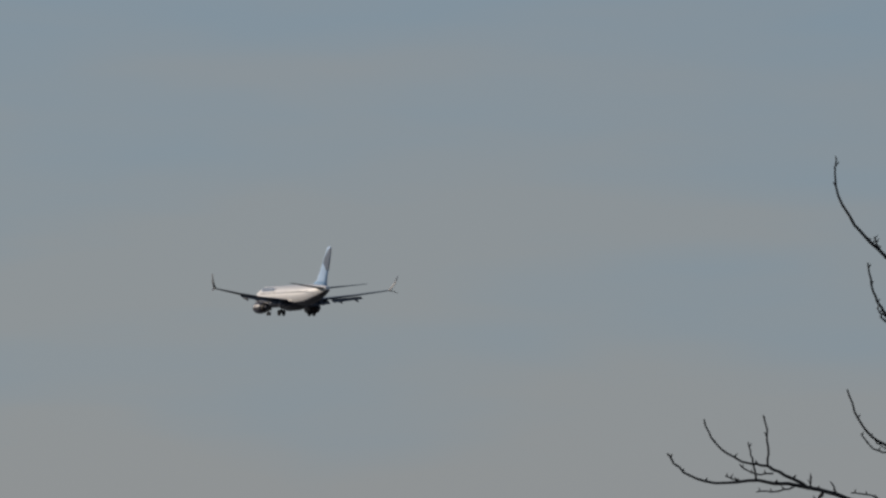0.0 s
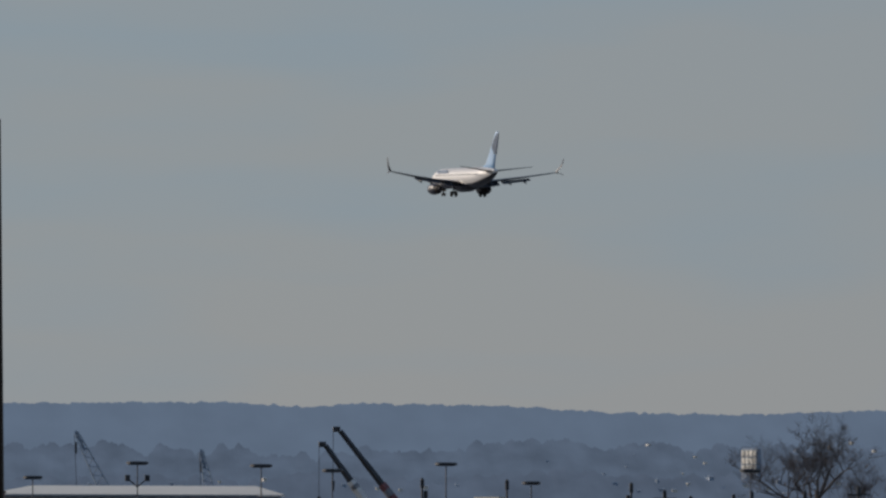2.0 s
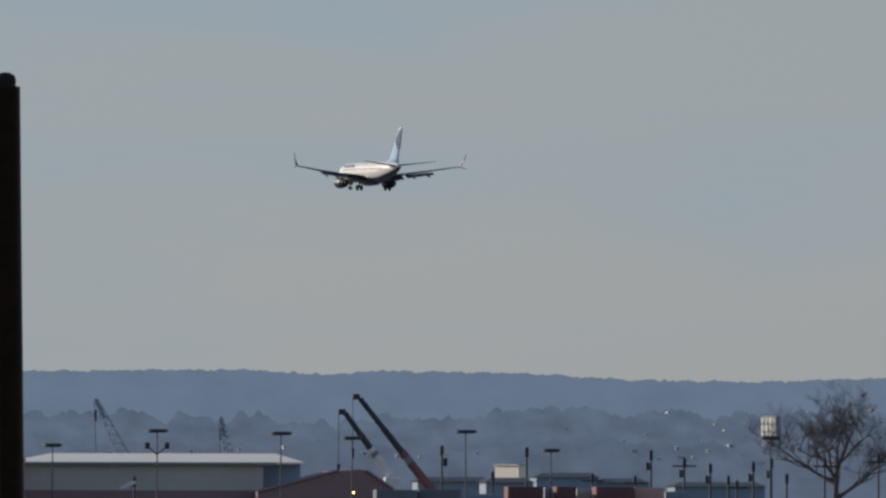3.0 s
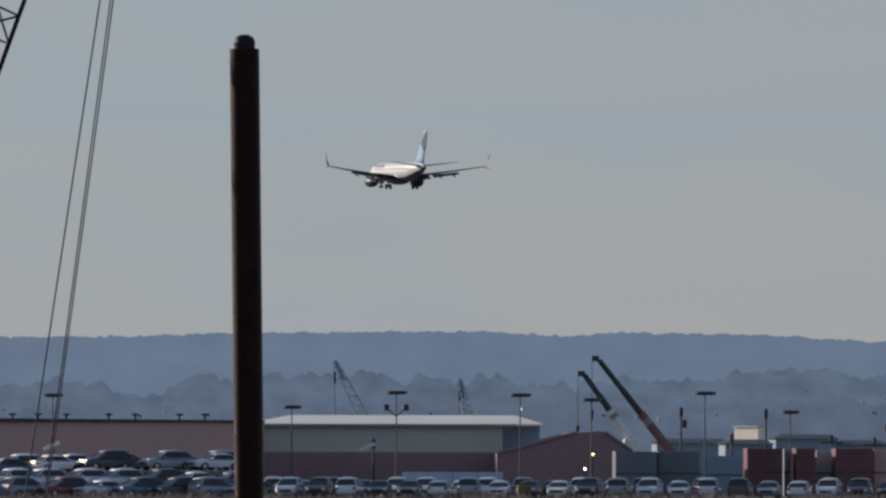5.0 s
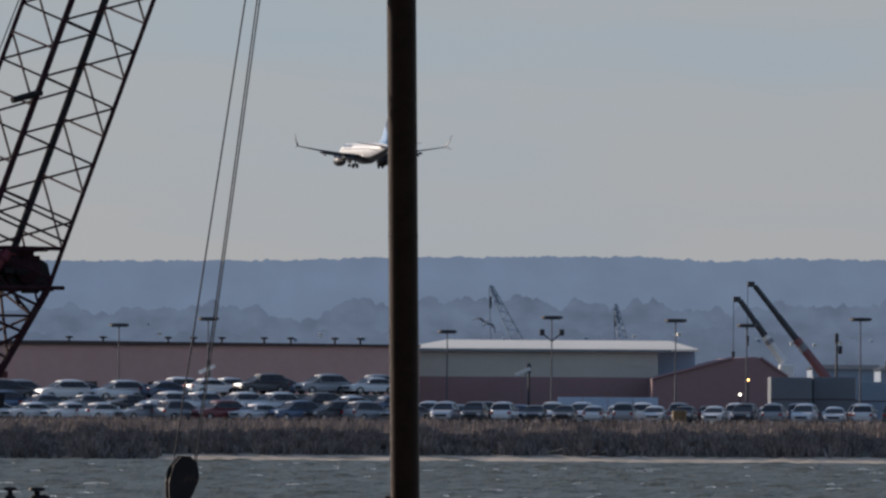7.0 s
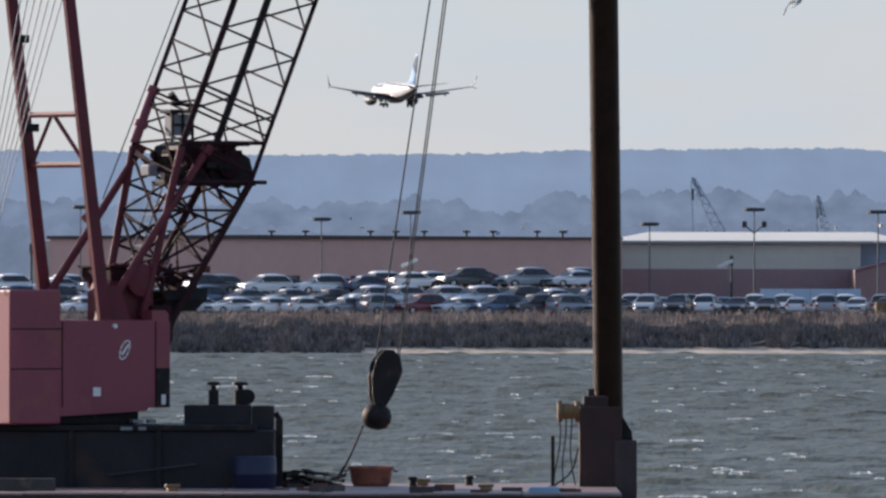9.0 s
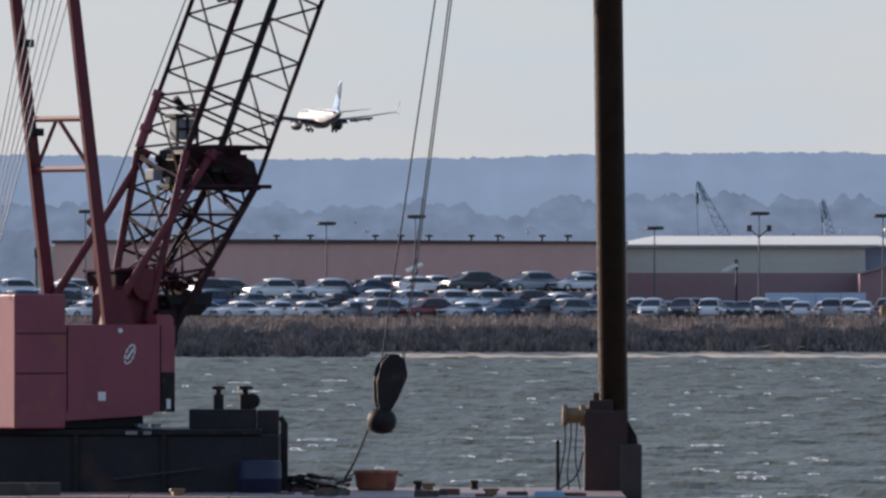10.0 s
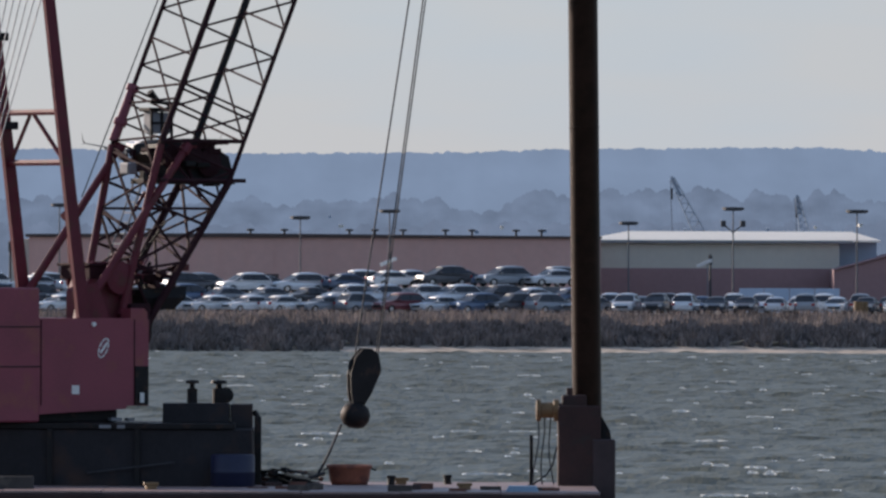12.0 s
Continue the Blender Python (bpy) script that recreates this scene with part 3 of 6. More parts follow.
def build_airliner():
    plane = thing("airliner", pose(0, 2100, 90), "white twin-engine airliner with pale blue tail, landing gear down", "airplane")
    body = [(-19.6, 0.25, 0.95), (-18.6, 0.55, 0.85), (-16, 1.05, 0.6), (-12.5, 1.5, 0.3), (-9, 1.82, 0.05), (-5, 1.88, 0), (4, 1.88, 0), (11, 1.88, 0), (14.5, 1.83, -0.02),
            (16.8, 1.55, -0.18), (18.4, 1.05, -0.4), (19.4, 0.5, -0.6), (19.8, 0.1, -0.68)]
    bm = fresh()
    loft(bm, [[(r * math.cos(a), y, z + r * 1.04 * math.sin(a)) for a in (2 * math.pi * k / 28 for k in range(28))] for y, r, z in body])
    fus = part("fuselage", bm, M["fuselage"], plane, "white painted fuselage, underside shade painted dark", True)
    # belly shade painted in: faces turned downward take the dark navy
    fus.data.materials.append(M["nacelle"])
    for poly in fus.data.polygons:
        if poly.normal.z < -0.62:
            poly.material_index = 1
    bm = fresh()
    loft(bm, [[(r * 1.15 * math.cos(a), y, -1.2 + r * 0.85 * math.sin(a)) for a in (2 * math.pi * k / 20 for k in range(20))]
              for y, r in ((-6.5, 0.2), (-5, 1.2), (-2, 1.75), (2, 1.8), (4.5, 1.4), (6.5, 0.3))])
    # the fairing takes the same dark tone as the painted underside
    part("belly_fairing", bm, M["nacelle"], plane, "dark belly fairing", True)
    for s in (-1, 1):
        # cabin windows as a dark dotted row and the forward lettering as plain bars
        for k in range(38):
            bm = fresh()
            y = 13.2 - k * 0.72
            box(bm, s * 1.84 - 0.03, s * 1.84 + 0.03, y - 0.12, y + 0.12, 0.42, 0.68)
            part("cabin_window", bm, M["belly"], fus)
        bm = fresh()
        for k in range(6):
            y = 12.4 - k * 1.15
            box(bm, s * 1.7 - 0.08, s * 1.7 + 0.08, y - 0.42, y + 0.3, 0.95, 1.55)
        part("lettering_bars", bm, M["pale_mark"], fus, "pale blue lettering bars")
    bm = fresh()
    box(bm, -0.9, 0.9, 17.1, 17.5, 0.55, 1.0, 0.05)
    part("cockpit_window", bm, M["glass"], fus)
    for s in (-1, 1):
        side = "port" if s < 0 else "starboard"
        bm = fresh()
        rings = [wing_section(4.6 - 0.52 * x, c, 0.125 * c, -1.25 + 0.1 * x + 0.0023 * x * x, s * x) for x, c in ((0.5, 8.0), (3, 6.6), (6, 4.6), (11, 3.1), (16.6, 1.7))]
        loft(bm, rings)
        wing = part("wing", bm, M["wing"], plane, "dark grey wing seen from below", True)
        # extended flaps behind the trailing edge
        for a, b, c0, c1 in ((2.0, 5.6, 1.9, 1.6), (6.2, 11.4, 1.3, 0.9)):
            bm = fresh()
            rings = []
            for x, c in ((a, c0), (b, c1)):
                lead = 4.6 - 0.52 * x
                trail = lead - (6.9 - 0.45 * x if x < 6 else 4.6 - 0.3 * (x - 6))
                z = -1.3 + 0.105 * x
                rings.append([(s * x, trail + 0.35, z + 0.02), (s * x, trail - c * 0.85, z - c * 0.42), (s * x, trail - c * 0.85, z - c * 0.48), (s * x, trail + 0.3, z - 0.2)])
            loft(bm, rings)
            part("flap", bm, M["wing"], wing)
        for x in (4.0, 7.8, 10.4):
            bm = fresh()
            y = 4.6 - 0.52 * x - (5.2 if x < 6 else 2.6)
            loft(bm, [[(s * x + r * 0.7 * math.cos(a), y + d, -1.55 + 0.105 * x + dz + r * math.sin(a)) for a in (2 * math.pi * k / 10 for k in range(10))]
                      for d, r, dz in ((1.2, 0.05, 0.2), (0.3, 0.28, 0), (-1.0, 0.3, -0.2), (-2.3, 0.06, -0.65))])
            part("flap_fairing", bm, M["wing"], wing, smooth=True)
        # split-tip winglets
        for top, label in ((2.6, "raised"), (-0.5, "lower")):
            bm = fresh()
            zt = -1.25 + 0.1 * 16.6 + 0.63
            out = 0.95 if top > 0 else 0.9
            loft(bm, [wing_section(4.6 - 0.52 * 16.5, 1.65, 0.15, zt, s * 16.5), [(p[0], p[1], p[2]) for p in wing_section(-5.2, 1.1, 0.1, zt + top * 0.45, s * (16.6 + out * 0.6))],
                      wing_section(-6.3, 0.45, 0.05, zt + top, s * (16.6 + out))])
            part("winglet", bm, M["winglet"], wing, label + " grey winglet", True)
        # engine
        bm = fresh()
        cx, cz = s * 4.85, -2.1
        prof = [(0.75, 5.8), (0.98, 5.7), (1.08, 5.2), (1.12, 4.2), (1.02, 2.6), (0.86, 1.7), (0.8, 1.7), (0.6, 1.0), (0.3, 0.2), (0.12, 0.0)]
        lathe(bm, prof, (cx, 0, cz), "y", 20)
        eng = part("engine", bm, M["nacelle"], plane, "dark navy engine nacelle", True)
        bm = fresh()
        lathe(bm, [(0.72, 5.75), (0.8, 5.86), (0.93, 5.86), (1.02, 5.7), (1.07, 5.35), (1.0, 5.35)], (cx, 0, cz), "y", 20)
        part("inlet_lip", bm, M["bare_metal"], eng, "polished inlet lip", True)
        bm = fresh()
        lathe(bm, [(0.86, 1.72), (0.7, 1.25), (0.5, 0.7), (0.42, 0.7)], (cx, 0, cz), "y", 16)
        part("exhaust_nozzle", bm, M["black_steel"], eng, "dark exhaust nozzle", True)
        bm = fresh()
        loft(bm, [[(cx - 0.12, 4.6, cz + 0.95), (cx + 0.12, 4.6, cz + 0.95), (cx + 0.12, -0.4, cz + 0.6), (cx - 0.12, -0.4, cz + 0.6)],
                  [(cx - 0.1, 3.0, cz + 1.45), (cx + 0.1, 3.0, cz + 1.45), (cx + 0.1, -0.8, cz + 1.3), (cx - 0.1, -0.8, cz + 1.3)]])
        part("pylon", bm, M["nacelle"], eng)
        # tailplane
        bm = fresh()
        loft(bm, [wing_section(-14.6 - 0.62 * x, c, 0.09 * c, 0.95 + 0.12 * x, s * x) for x, c in ((0.3, 4.1), (3.5, 2.7), (7.1, 1.3))])
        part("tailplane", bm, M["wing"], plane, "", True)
        # main gear
        bm = fresh()
        tube(bm, (s * 2.86, -1.6, -1.4), (s * 2.86, -1.7, -3.1), 0.16, 0.13, 10)
        tube(bm, (s * 1.7, -1.6, -1.5), (s * 2.8, -1.65, -2.4), 0.08, 0.08, 8)
        gear = part("main_gear_strut", bm, M["black_steel"], plane)
        for d in (-0.43, 0.43):
            bm = fresh()
            lathe(bm, [(0.2, -0.16), (0.48, -0.2), (0.56, -0.1), (0.56, 0.1), (0.48, 0.2), (0.2, 0.16)], (s * 2.86 + d, -1.7, -3.12), "x", 18)
            part("wheel", bm, M["tyre"], gear, "", True)
    # nose gear
    bm = fresh()
    tube(bm, (0, 14.0, -1.4), (0, 14.1, -2.95), 0.11, 0.09, 10)
    box(bm, 0.28, 0.33, 13.4, 14.8, -2.4, -1.7)
    box(bm, -0.33, -0.28, 13.4, 14.8, -2.4, -1.7)
    gear = part("nose_gear_strut", bm, M["black_steel"], plane)
    for d in (-0.22, 0.22):
        bm = fresh()
        lathe(bm, [(0.12, -0.1), (0.3, -0.12), (0.35, -0.05), (0.35, 0.05), (0.3, 0.12), (0.12, 0.1)], (d, 14.1, -3.0), "x", 16)
        part("wheel", bm, M["tyre"], gear, "", True)

    # fin: swept, with a dorsal fillet, pale blue with a darker upper band
    def fin_ring(z, lead, chord, thick):
        return [(thick * k, lead - chord * t, z) for t, k in ((0, 0), (0.08, 0.5), (0.35, 1), (0.7, 0.6), (1, 0.05), (1, -0.05), (0.7, -0.6), (0.35, -1), (0.08, -0.5))]
    bm = fresh()
    loft(bm, [fin_ring(1.20, -8.4, 10.2, 0.3), fin_ring(2.43, -12.8, 5.8, 0.25), fin_ring(4.72, -15.3, 4.2, 0.18), fin_ring(6.48, -17.0, 3.2, 0.14), fin_ring(8.24, -18.7, 2.1, 0.1), fin_ring(8.42, -19.1, 1.6, 0.06)])
    fin = part("fin", bm, M["tail_blue"], plane, "pale blue fin", True)
    bm = fresh()
    loft(bm, [[(0.1, -18.2, 4.19), (0.1, -19.3, 4.19), (-0.1, -19.3, 4.19), (-0.1, -18.2, 4.19)], [(0.19, -17.0, 5.60), (0.1, -19.9, 5.60), (-0.1, -19.9, 5.60), (-0.19, -17.0, 5.60)],
              [(0.15, -18.2, 7.01), (0.08, -20.5, 7.01), (-0.08, -20.5, 7.01), (-0.15, -18.2, 7.01)], [(0.08, -19.8, 8.06), (0.05, -20.85, 8.06), (-0.05, -20.85, 8.06), (-0.08, -19.8, 8.06)]])
    part("rudder", bm, M["slate"], fin, "slate blue rudder marking")
    return plane


water = build_water()
build_ground()
build_distance()
airliner = build_airliner()

# ---- the crane barge ----
def build_barge():
    barge = thing("barge", pose(-6, 284, 0), "flat work barge with a rusty deck and dark hull", "barge")
    bm = fresh()
    box(bm, -24, 10.4, -7.0, 6.6, -1.0, 1.16, 0.06)
    part("hull", bm, M["well_rust"], barge, "dark rust-brown steel hull")
    bm = fresh()
    box(bm, 0, 2.43, 0, 2.66, 0, 0.055, 0.008)
    plate = part("deck_plate", bm, M["deck"], barge, "rusty deck plate")
    plate.location = (-23.9, -6.9, 1.165)
    rng = random.Random(8)
    for i in range(14):
        for j in range(5):
            if i + j:
                ob = new("deck_plate", plate.data)
                ob.parent = barge
                ob.location = (-23.9 + i * 2.45, -6.9 + j * 2.68, 1.165 + rng.uniform(0, 0.012))
    for i in range(9):
        bm = fresh()
        x = -20 + i * 3.6
        lathe(bm, [(0.5, -0.15), (0.5, 0.15), (0.25, 0.16), (0.25, -0.16)], (x, -7.15, 0.5), "y", 14)
        part("tyre_fender", bm, M["tyre"], barge, "worn rubber tyre fender")
    return barge


def lattice_leg(bm, a, b, r):
    tube(bm, a, b, r, r, 6)


def build_crane():
    """Pedestal crane slewed 35 degrees: its local x runs forward, y to its left."""
    base = pose(-9.08, 286, 0, 0, 0, 35)
    crane = thing("crawler_crane", base, "faded red lattice-boom crane standing on the barge", "crane")
    bm = fresh()
    shape = [(-3.15, 2.95), (0.9, 3.14), (0.96, 3.22), (1.6, 3.22), (1.6, 5.38), (1.55, 5.43), (-3.15, 5.43)]
    loft(bm, [[(x, y, z) for x, z in shape] for y in (-1.5, 1.5)])
    house = part("machinery_house", bm, M["red_paint"], crane, "faded red sheet-metal house")
    bm = fresh()
    loft(bm, [[(x, y, z) for x, z in ((1.08, 5.43), (1.58, 5.43), (1.58, 5.58), (1.48, 5.68), (1.08, 5.68))] for y in (-1.47, -1.0)])
    part("front_hood", bm, M["red_paint"], house, "dull red raised front edge")
    bm = fresh()
    box(bm, -1.5, 0.85, -1.2, 1.2, 2.82, 3.12, 0.02)
    part("slew_bed", bm, M["black_steel"], crane, "black slewing bed")
    for x, w in ((0.5, 0.16), (1.0, 0.1)):
        bm = fresh()
        box(bm, x, x + 2 * w, -1.48, -1.3, 2.84, 2.92, 0.01)
        part("step_plate", bm, M["galvanised"], crane, "pale worn step plate")
    bm = fresh()
    box(bm, -3.22, -1.7, -1.53, 1.53, 2.82, 6.2, 0.05)
    part("counterweight", bm, M["red_paint"], crane, "faded red counterweight")
    for z in (4.2, 5.2):
        bm = fresh()
        box(bm, -3.2, -1.69, -1.545, -1.53, z, z + 0.03)
        part("seam", bm, M["black_steel"], house)
    for x in (-1.66, 1.15):
        bm = fresh()
        box(bm, x, x + 0.03, -1.512, -1.497, 3.24, 5.4)
        part("seam", bm, M["boom_steel"], house)
    bm = fresh()
    box(bm, 1.18, 1.58, -1.54, -1.5, 3.24, 4.22, 0.01)
    part("louvre", bm, M["black_steel"], house, "dark louvre opening")
    bm = fresh()
    box(bm, 1.3, 1.42, -1.58, -1.56, 3.3, 3.55)
    part("notice", bm, M["white"], house, "small white notice")
    bm = fresh()
    box(bm, -0.72, -0.5, -1.515, -1.5, 3.52, 3.74)
    part("plate", bm, M["white"], house, "small white plate")
    bm = fresh()
    # worn white emblem: a tilted ring of short strokes
    for k in range(10):
        a, b = 2 * math.pi * k / 10, 2 * math.pi * (k + 0.8) / 10
        pts = [(0.23 + 0.13 * math.cos(t) + 0.09 * math.sin(t), -1.507, 4.68 + 0.24 * math.sin(t)) for t in (a, b)]
        tube(bm, pts[0], pts[1], 0.022, 0.022, 5)
    tube(bm, (0.14, -1.507, 4.56), (0.34, -1.507, 4.82), 0.035, 0.03, 5)
    part("emblem", bm, M["white"], house, "worn white emblem")
    for x, z in ((-0.08, 5.28),):
        bm = fresh()
        lathe(bm, [(0.06, -0.03), (0.06, 0.03)], (x, -1.53, z), "y", 10)
        part("work_lamp", bm, M["white"], house)
    bm = fresh()
    lathe(bm, [(1.35, 2.5), (1.4, 2.6), (1.4, 2.78), (1.25, 2.86)], (0, 0, 0), "z", 28)
    part("slew_ring", bm, M["black_steel"], crane, "black slewing ring")
    # gantry: two legs and cross bars
    for y, shade in ((-1.33, "near"), (1.33, "far")):
        bm = fresh()
        loft(bm, [[(x + i * w, y + j * w * 0.42, z) for i, j in ((-1, -1), (1, -1), (1, 1), (-1, 1))] for x, z, w in ((-0.27, 5.42, 0.17), (-1.47, 14.45, 0.15))])
        part("gantry_leg", bm, M["red_steel"], crane)
    def leg_x(z):
        return -0.28 - 1.34 * (z - 5.5) / 10.1
    for z in (9.35, 10.62, 14.3):
        bm = fresh()
        tube(bm, (leg_x(z), -1.3, z), (leg_x(z), 1.3, z), 0.085, 0.085, 6)
        part("cross_bar", bm, M["red_steel"], crane)
    for s in (-1, 1):
        bm = fresh()
        tube(bm, (leg_x(10.6), 0.1 * s, 10.55), (leg_x(9.4), 1.2 * s, 9.4), 0.055, 0.055, 6)
        part("gantry_brace", bm, M["red_steel"], crane)
    bm = fresh()
    lathe(bm, [(0.42, -0.5), (0.5, -0.4), (0.3, -0.3), (0.5, -0.2), (0.3, -0.05), (0.5, 0.05), (0.3, 0.2), (0.5, 0.3), (0.42, 0.5)], (leg_x(14.4), 0, 14.55), "y", 18)
    part("gantry_sheave", bm, M["black_steel"], crane, "greasy black sheaves")
    for dz, dx in ((10.3, 0.12), (12.55, 0.16)):
        bm = fresh()
        box(bm, leg_x(dz) - 0.05, leg_x(dz) + 0.3, 1.15, 1.45, dz - 0.1, dz + 0.1, 0.02)
        part("bracket", bm, M["black_steel"], crane)
    # reeved ropes from the gantry head down to the rear
    for k in range(7):
        bm = fresh()
        tube(bm, (leg_x(14.4) + 0.35 + 0.06 * k, 0.9 - 0.26 * k, 14.6), (-2.75 - 0.12 * k, 1.25 - 0.3 * k, 6.3), 0.016, 0.016, 5)
        part("hoist_rope", bm, M["galvanised"], crane)
    # boom
    foot, tip = Vector((1.52, 0, 5.35)), Vector((15.25, 0, 37.2))
    axis = (tip - foot).normalized()
    lat, nor = Vector((0, 1, 0)), axis.cross(Vector((0, 1, 0))).normalized()
    length = (tip - foot).length
    def corner(d, a, b):
        """Corner of the boom's box at d metres from the foot."""
        if d < 4.4:
            w, h = 0.92 + 0.2 * d / 4.4, 0.4 + 0.75 * d / 4.4
        elif d > length - 6:
            f = (length - d) / 6
            w, h = 0.35 + 0.77 * f, 0.2 + 0.95 * f
        else:
            w, h = 1.12, 1.15
        return foot + axis * d + lat * (w * a) + nor * (h * b)
    cuts = [0.0, 4.4, length - 6, length]
    for a in (-1, 1):
        for b in (-1, 1):
            for k, (d0, d1) in enumerate(zip(cuts, cuts[1:])):
                bm = fresh()
                # in the base only the b = 1 chords are red, the others dark
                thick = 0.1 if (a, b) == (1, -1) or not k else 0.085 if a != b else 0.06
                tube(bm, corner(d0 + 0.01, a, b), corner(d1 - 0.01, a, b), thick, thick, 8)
                # above the base the backlit silhouette is painted in with dark steel
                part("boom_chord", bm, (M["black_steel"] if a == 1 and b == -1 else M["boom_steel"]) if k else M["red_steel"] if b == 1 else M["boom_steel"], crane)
    # lacing: on each face a bar square to the chords, then a long diagonal, bay after bay
    bay = 1.585
    for p, q, d0, skew in (((-1, 1), (-1, -1), 7.67, 0.15), ((1, 1), (1, -1), 8.21, 0.18), ((1, -1), (-1, -1), 9.18, -0.56), ((1, 1), (-1, 1), 7.41, -0.55)):
        step = bay if skew > 0 else -bay
        for k in range(-5, 18):
            d = d0 + bay * k
            for e in (d + skew, d + skew + step):
                if min(d, e) < 0.25 or max(d, e) > length - 0.6:
                    continue
                low = max(d, e) < 4.5
                r = 0.042 if low else 0.031
                bm = fresh()
                tube(bm, corner(d, *p), corner(e, *q), r, r, 5)
                part("lacing_bar", bm, M["boom_steel"], crane)
    # the base section is braced once more between its bays
    for p, q in (((-1, 1), (-1, -1)), ((1, 1), (1, -1)), ((1, -1), (-1, -1)), ((1, 1), (-1, 1))):
        for k in range(5):
            bm = fresh()
            d, e = 0.35 + 0.8 * k, 0.35 + 0.8 * (k + 1)
            tube(bm, corner(d if k % 2 else e, *p), corner(e if k % 2 else d, *q), 0.036, 0.036, 5)
            part("lacing_bar", bm, M["boom_steel"], crane)
    # close frames where the base section meets the first lattice section
    for d in (4.5, 5.55, 5.95):
        for p, q in (((1, 1), (1, -1)), ((-1, 1), (-1, -1)), ((1, 1), (-1, 1))):
            bm = fresh()
            tube(bm, corner(d, *p), corner(d + 0.12, *q), 0.034, 0.034, 5)
            part("lacing_bar", bm, M["boom_steel"], crane)
    # thick red stretch of the left chord, its sunlit tone painted brighter
    bm = fresh()
    tube(bm, corner(4.5, 1, 1), corner(5.9, 1, 1), 0.13, 0.12, 8)
    tube(bm, corner(5.9, 1, 1), corner(6.05, 1, 1), 0.17, 0.17, 8)
    tube(bm, corner(4.95, 1, 1), corner(5.1, 1, 1), 0.18, 0.18, 8)
    part("chord_sleeve", bm, M["red_paint"], crane, "red chord sleeve with pin collars, sunlit tone painted in")
    bm = fresh()
    bar = corner(8.9, -1, 1)
    tube(bm, bar + Vector((0.06, 0, -0.08)), bar + Vector((-0.82, 0, -0.3)), 0.1, 0.09, 6)
    part("rope_guide", bm, M["black_steel"], crane, "black rope guide")
    # boom hinge, fairlead cluster and stops
    for s in (-1, 1):
        bm = fresh()
        box(bm, 1.35, 1.95, s * 0.95 - 0.12, s * 0.95 + 0.12, 4.8, 5.8, 0.04)
        part("boom_hinge", bm, M["boom_steel"], crane, "dark boom hinge plate")
    bm = fresh()
    for y in (-0.55, 0.55):
        lathe(bm, [(0.2, y - 0.45), (0.42, y - 0.42), (0.42, y - 0.34), (0.26, y - 0.3), (0.26, y + 0.3), (0.42, y + 0.34), (0.42, y + 0.42), (0.2, y + 0.45)], (1.1, 0, 6.45), "y", 18)
    part("hoist_drum", bm, M["red_steel"], crane, "dull red hoist drums")
    bm = fresh()
    loft(bm, [[(-0.42, y, 5.43), (0.6, y, 5.43), (0.25, y, 6.3), (-0.2, y, 6.3)] for y in (-1.22, -1.08)])
    part("gantry_foot", bm, M["red_steel"], crane, "red gantry foot plate")
    bm = fresh()
    loft(bm, [[(0.12, y, 5.43), (1.58, y, 5.43), (1.58, y, 6.2), (1.3, y, 6.42), (0.3, y, 6.42), (0.12, y, 6.1)] for y in (-0.75, 0.05)])
    part("drum_casing", bm, M["red_steel"], crane, "dull red drum casing")
    rng = random.Random(19)
    for k in range(9):
        bm = fresh()
        d = rng.uniform(0.2, 4.2)
        a, b = (rng.choice((-1, 1)), rng.uniform(-1, 1)), (rng.choice((-1, 1)) * rng.uniform(0.2, 1), rng.uniform(-1, 1))
        tube(bm, corner(d, *a), corner(min(4.3, d + rng.uniform(0.3, 1.4)), *b), rng.uniform(0.025, 0.06), None, 5)
        part("brace", bm, rng.choice([M["boom_steel"], M["red_steel"], M["black_steel"]]), crane)
    for s in (-0.2, 0.2):
        bm = fresh()
        tube(bm, corner(0.3, 1, 0) + lat * (0.1 + s), corner(4.4, 1, 0) + lat * (0.1 + s), 0.025, 0.025, 5)
        part("ladder_rail", bm, M["galvanised"], crane)
    for k in range(14):
        bm = fresh()
        d = 0.4 + 0.29 * k
        tube(bm, corner(d, 1, 0) + lat * -0.1, corner(d, 1, 0) + lat * 0.3, 0.018, 0.018, 5)
        part("ladder_rung", bm, M["galvanised"], crane)
    bm = fresh()
    box(bm, 1.58, 1.9, -0.8, 1.0, 4.5, 4.95, 0.05)
    lathe(bm, [(0.1, -0.7), (0.3, -0.68), (0.3, 0.68), (0.1, 0.7)], (1.95, 0, 5.05), "y", 14)
    part("foot_gear", bm, M["black_steel"], crane, "greasy black gear at the boom foot")
    # hoist machinery in front of the boom's foot
    bm = fresh()
    loft(bm, [[(2.0, -0.7, 5.65), (2.9, -0.7, 5.65), (2.9, 0.7, 5.65), (2.0, 0.7, 5.65)], [(1.9, -0.8, 5.95), (3.2, -0.8, 5.95), (3.2, 0.8, 5.95), (1.9, 0.8, 5.95)],
              [(1.9, -0.8, 6.15), (3.35, -0.6, 6.25), (3.35, 0.6, 6.25), (1.9, 0.8, 6.15)]])
    part("machinery_bed", bm, M["black_steel"], crane, "greasy black machinery bed")
    bm = fresh()
    loft(bm, [[(2.3, -0.15, 5.7), (2.75, -0.15, 5.7), (2.75, 0.15, 5.7), (2.3, 0.15, 5.7)], [(2.35, -0.15, 5.2), (2.6, -0.15, 5.2), (2.6, 0.15, 5.2), (2.35, 0.15, 5.2)],
              [(2.4, -0.1, 4.6), (2.48, -0.1, 4.6), (2.48, 0.1, 4.6), (2.4, 0.1, 4.6)]])
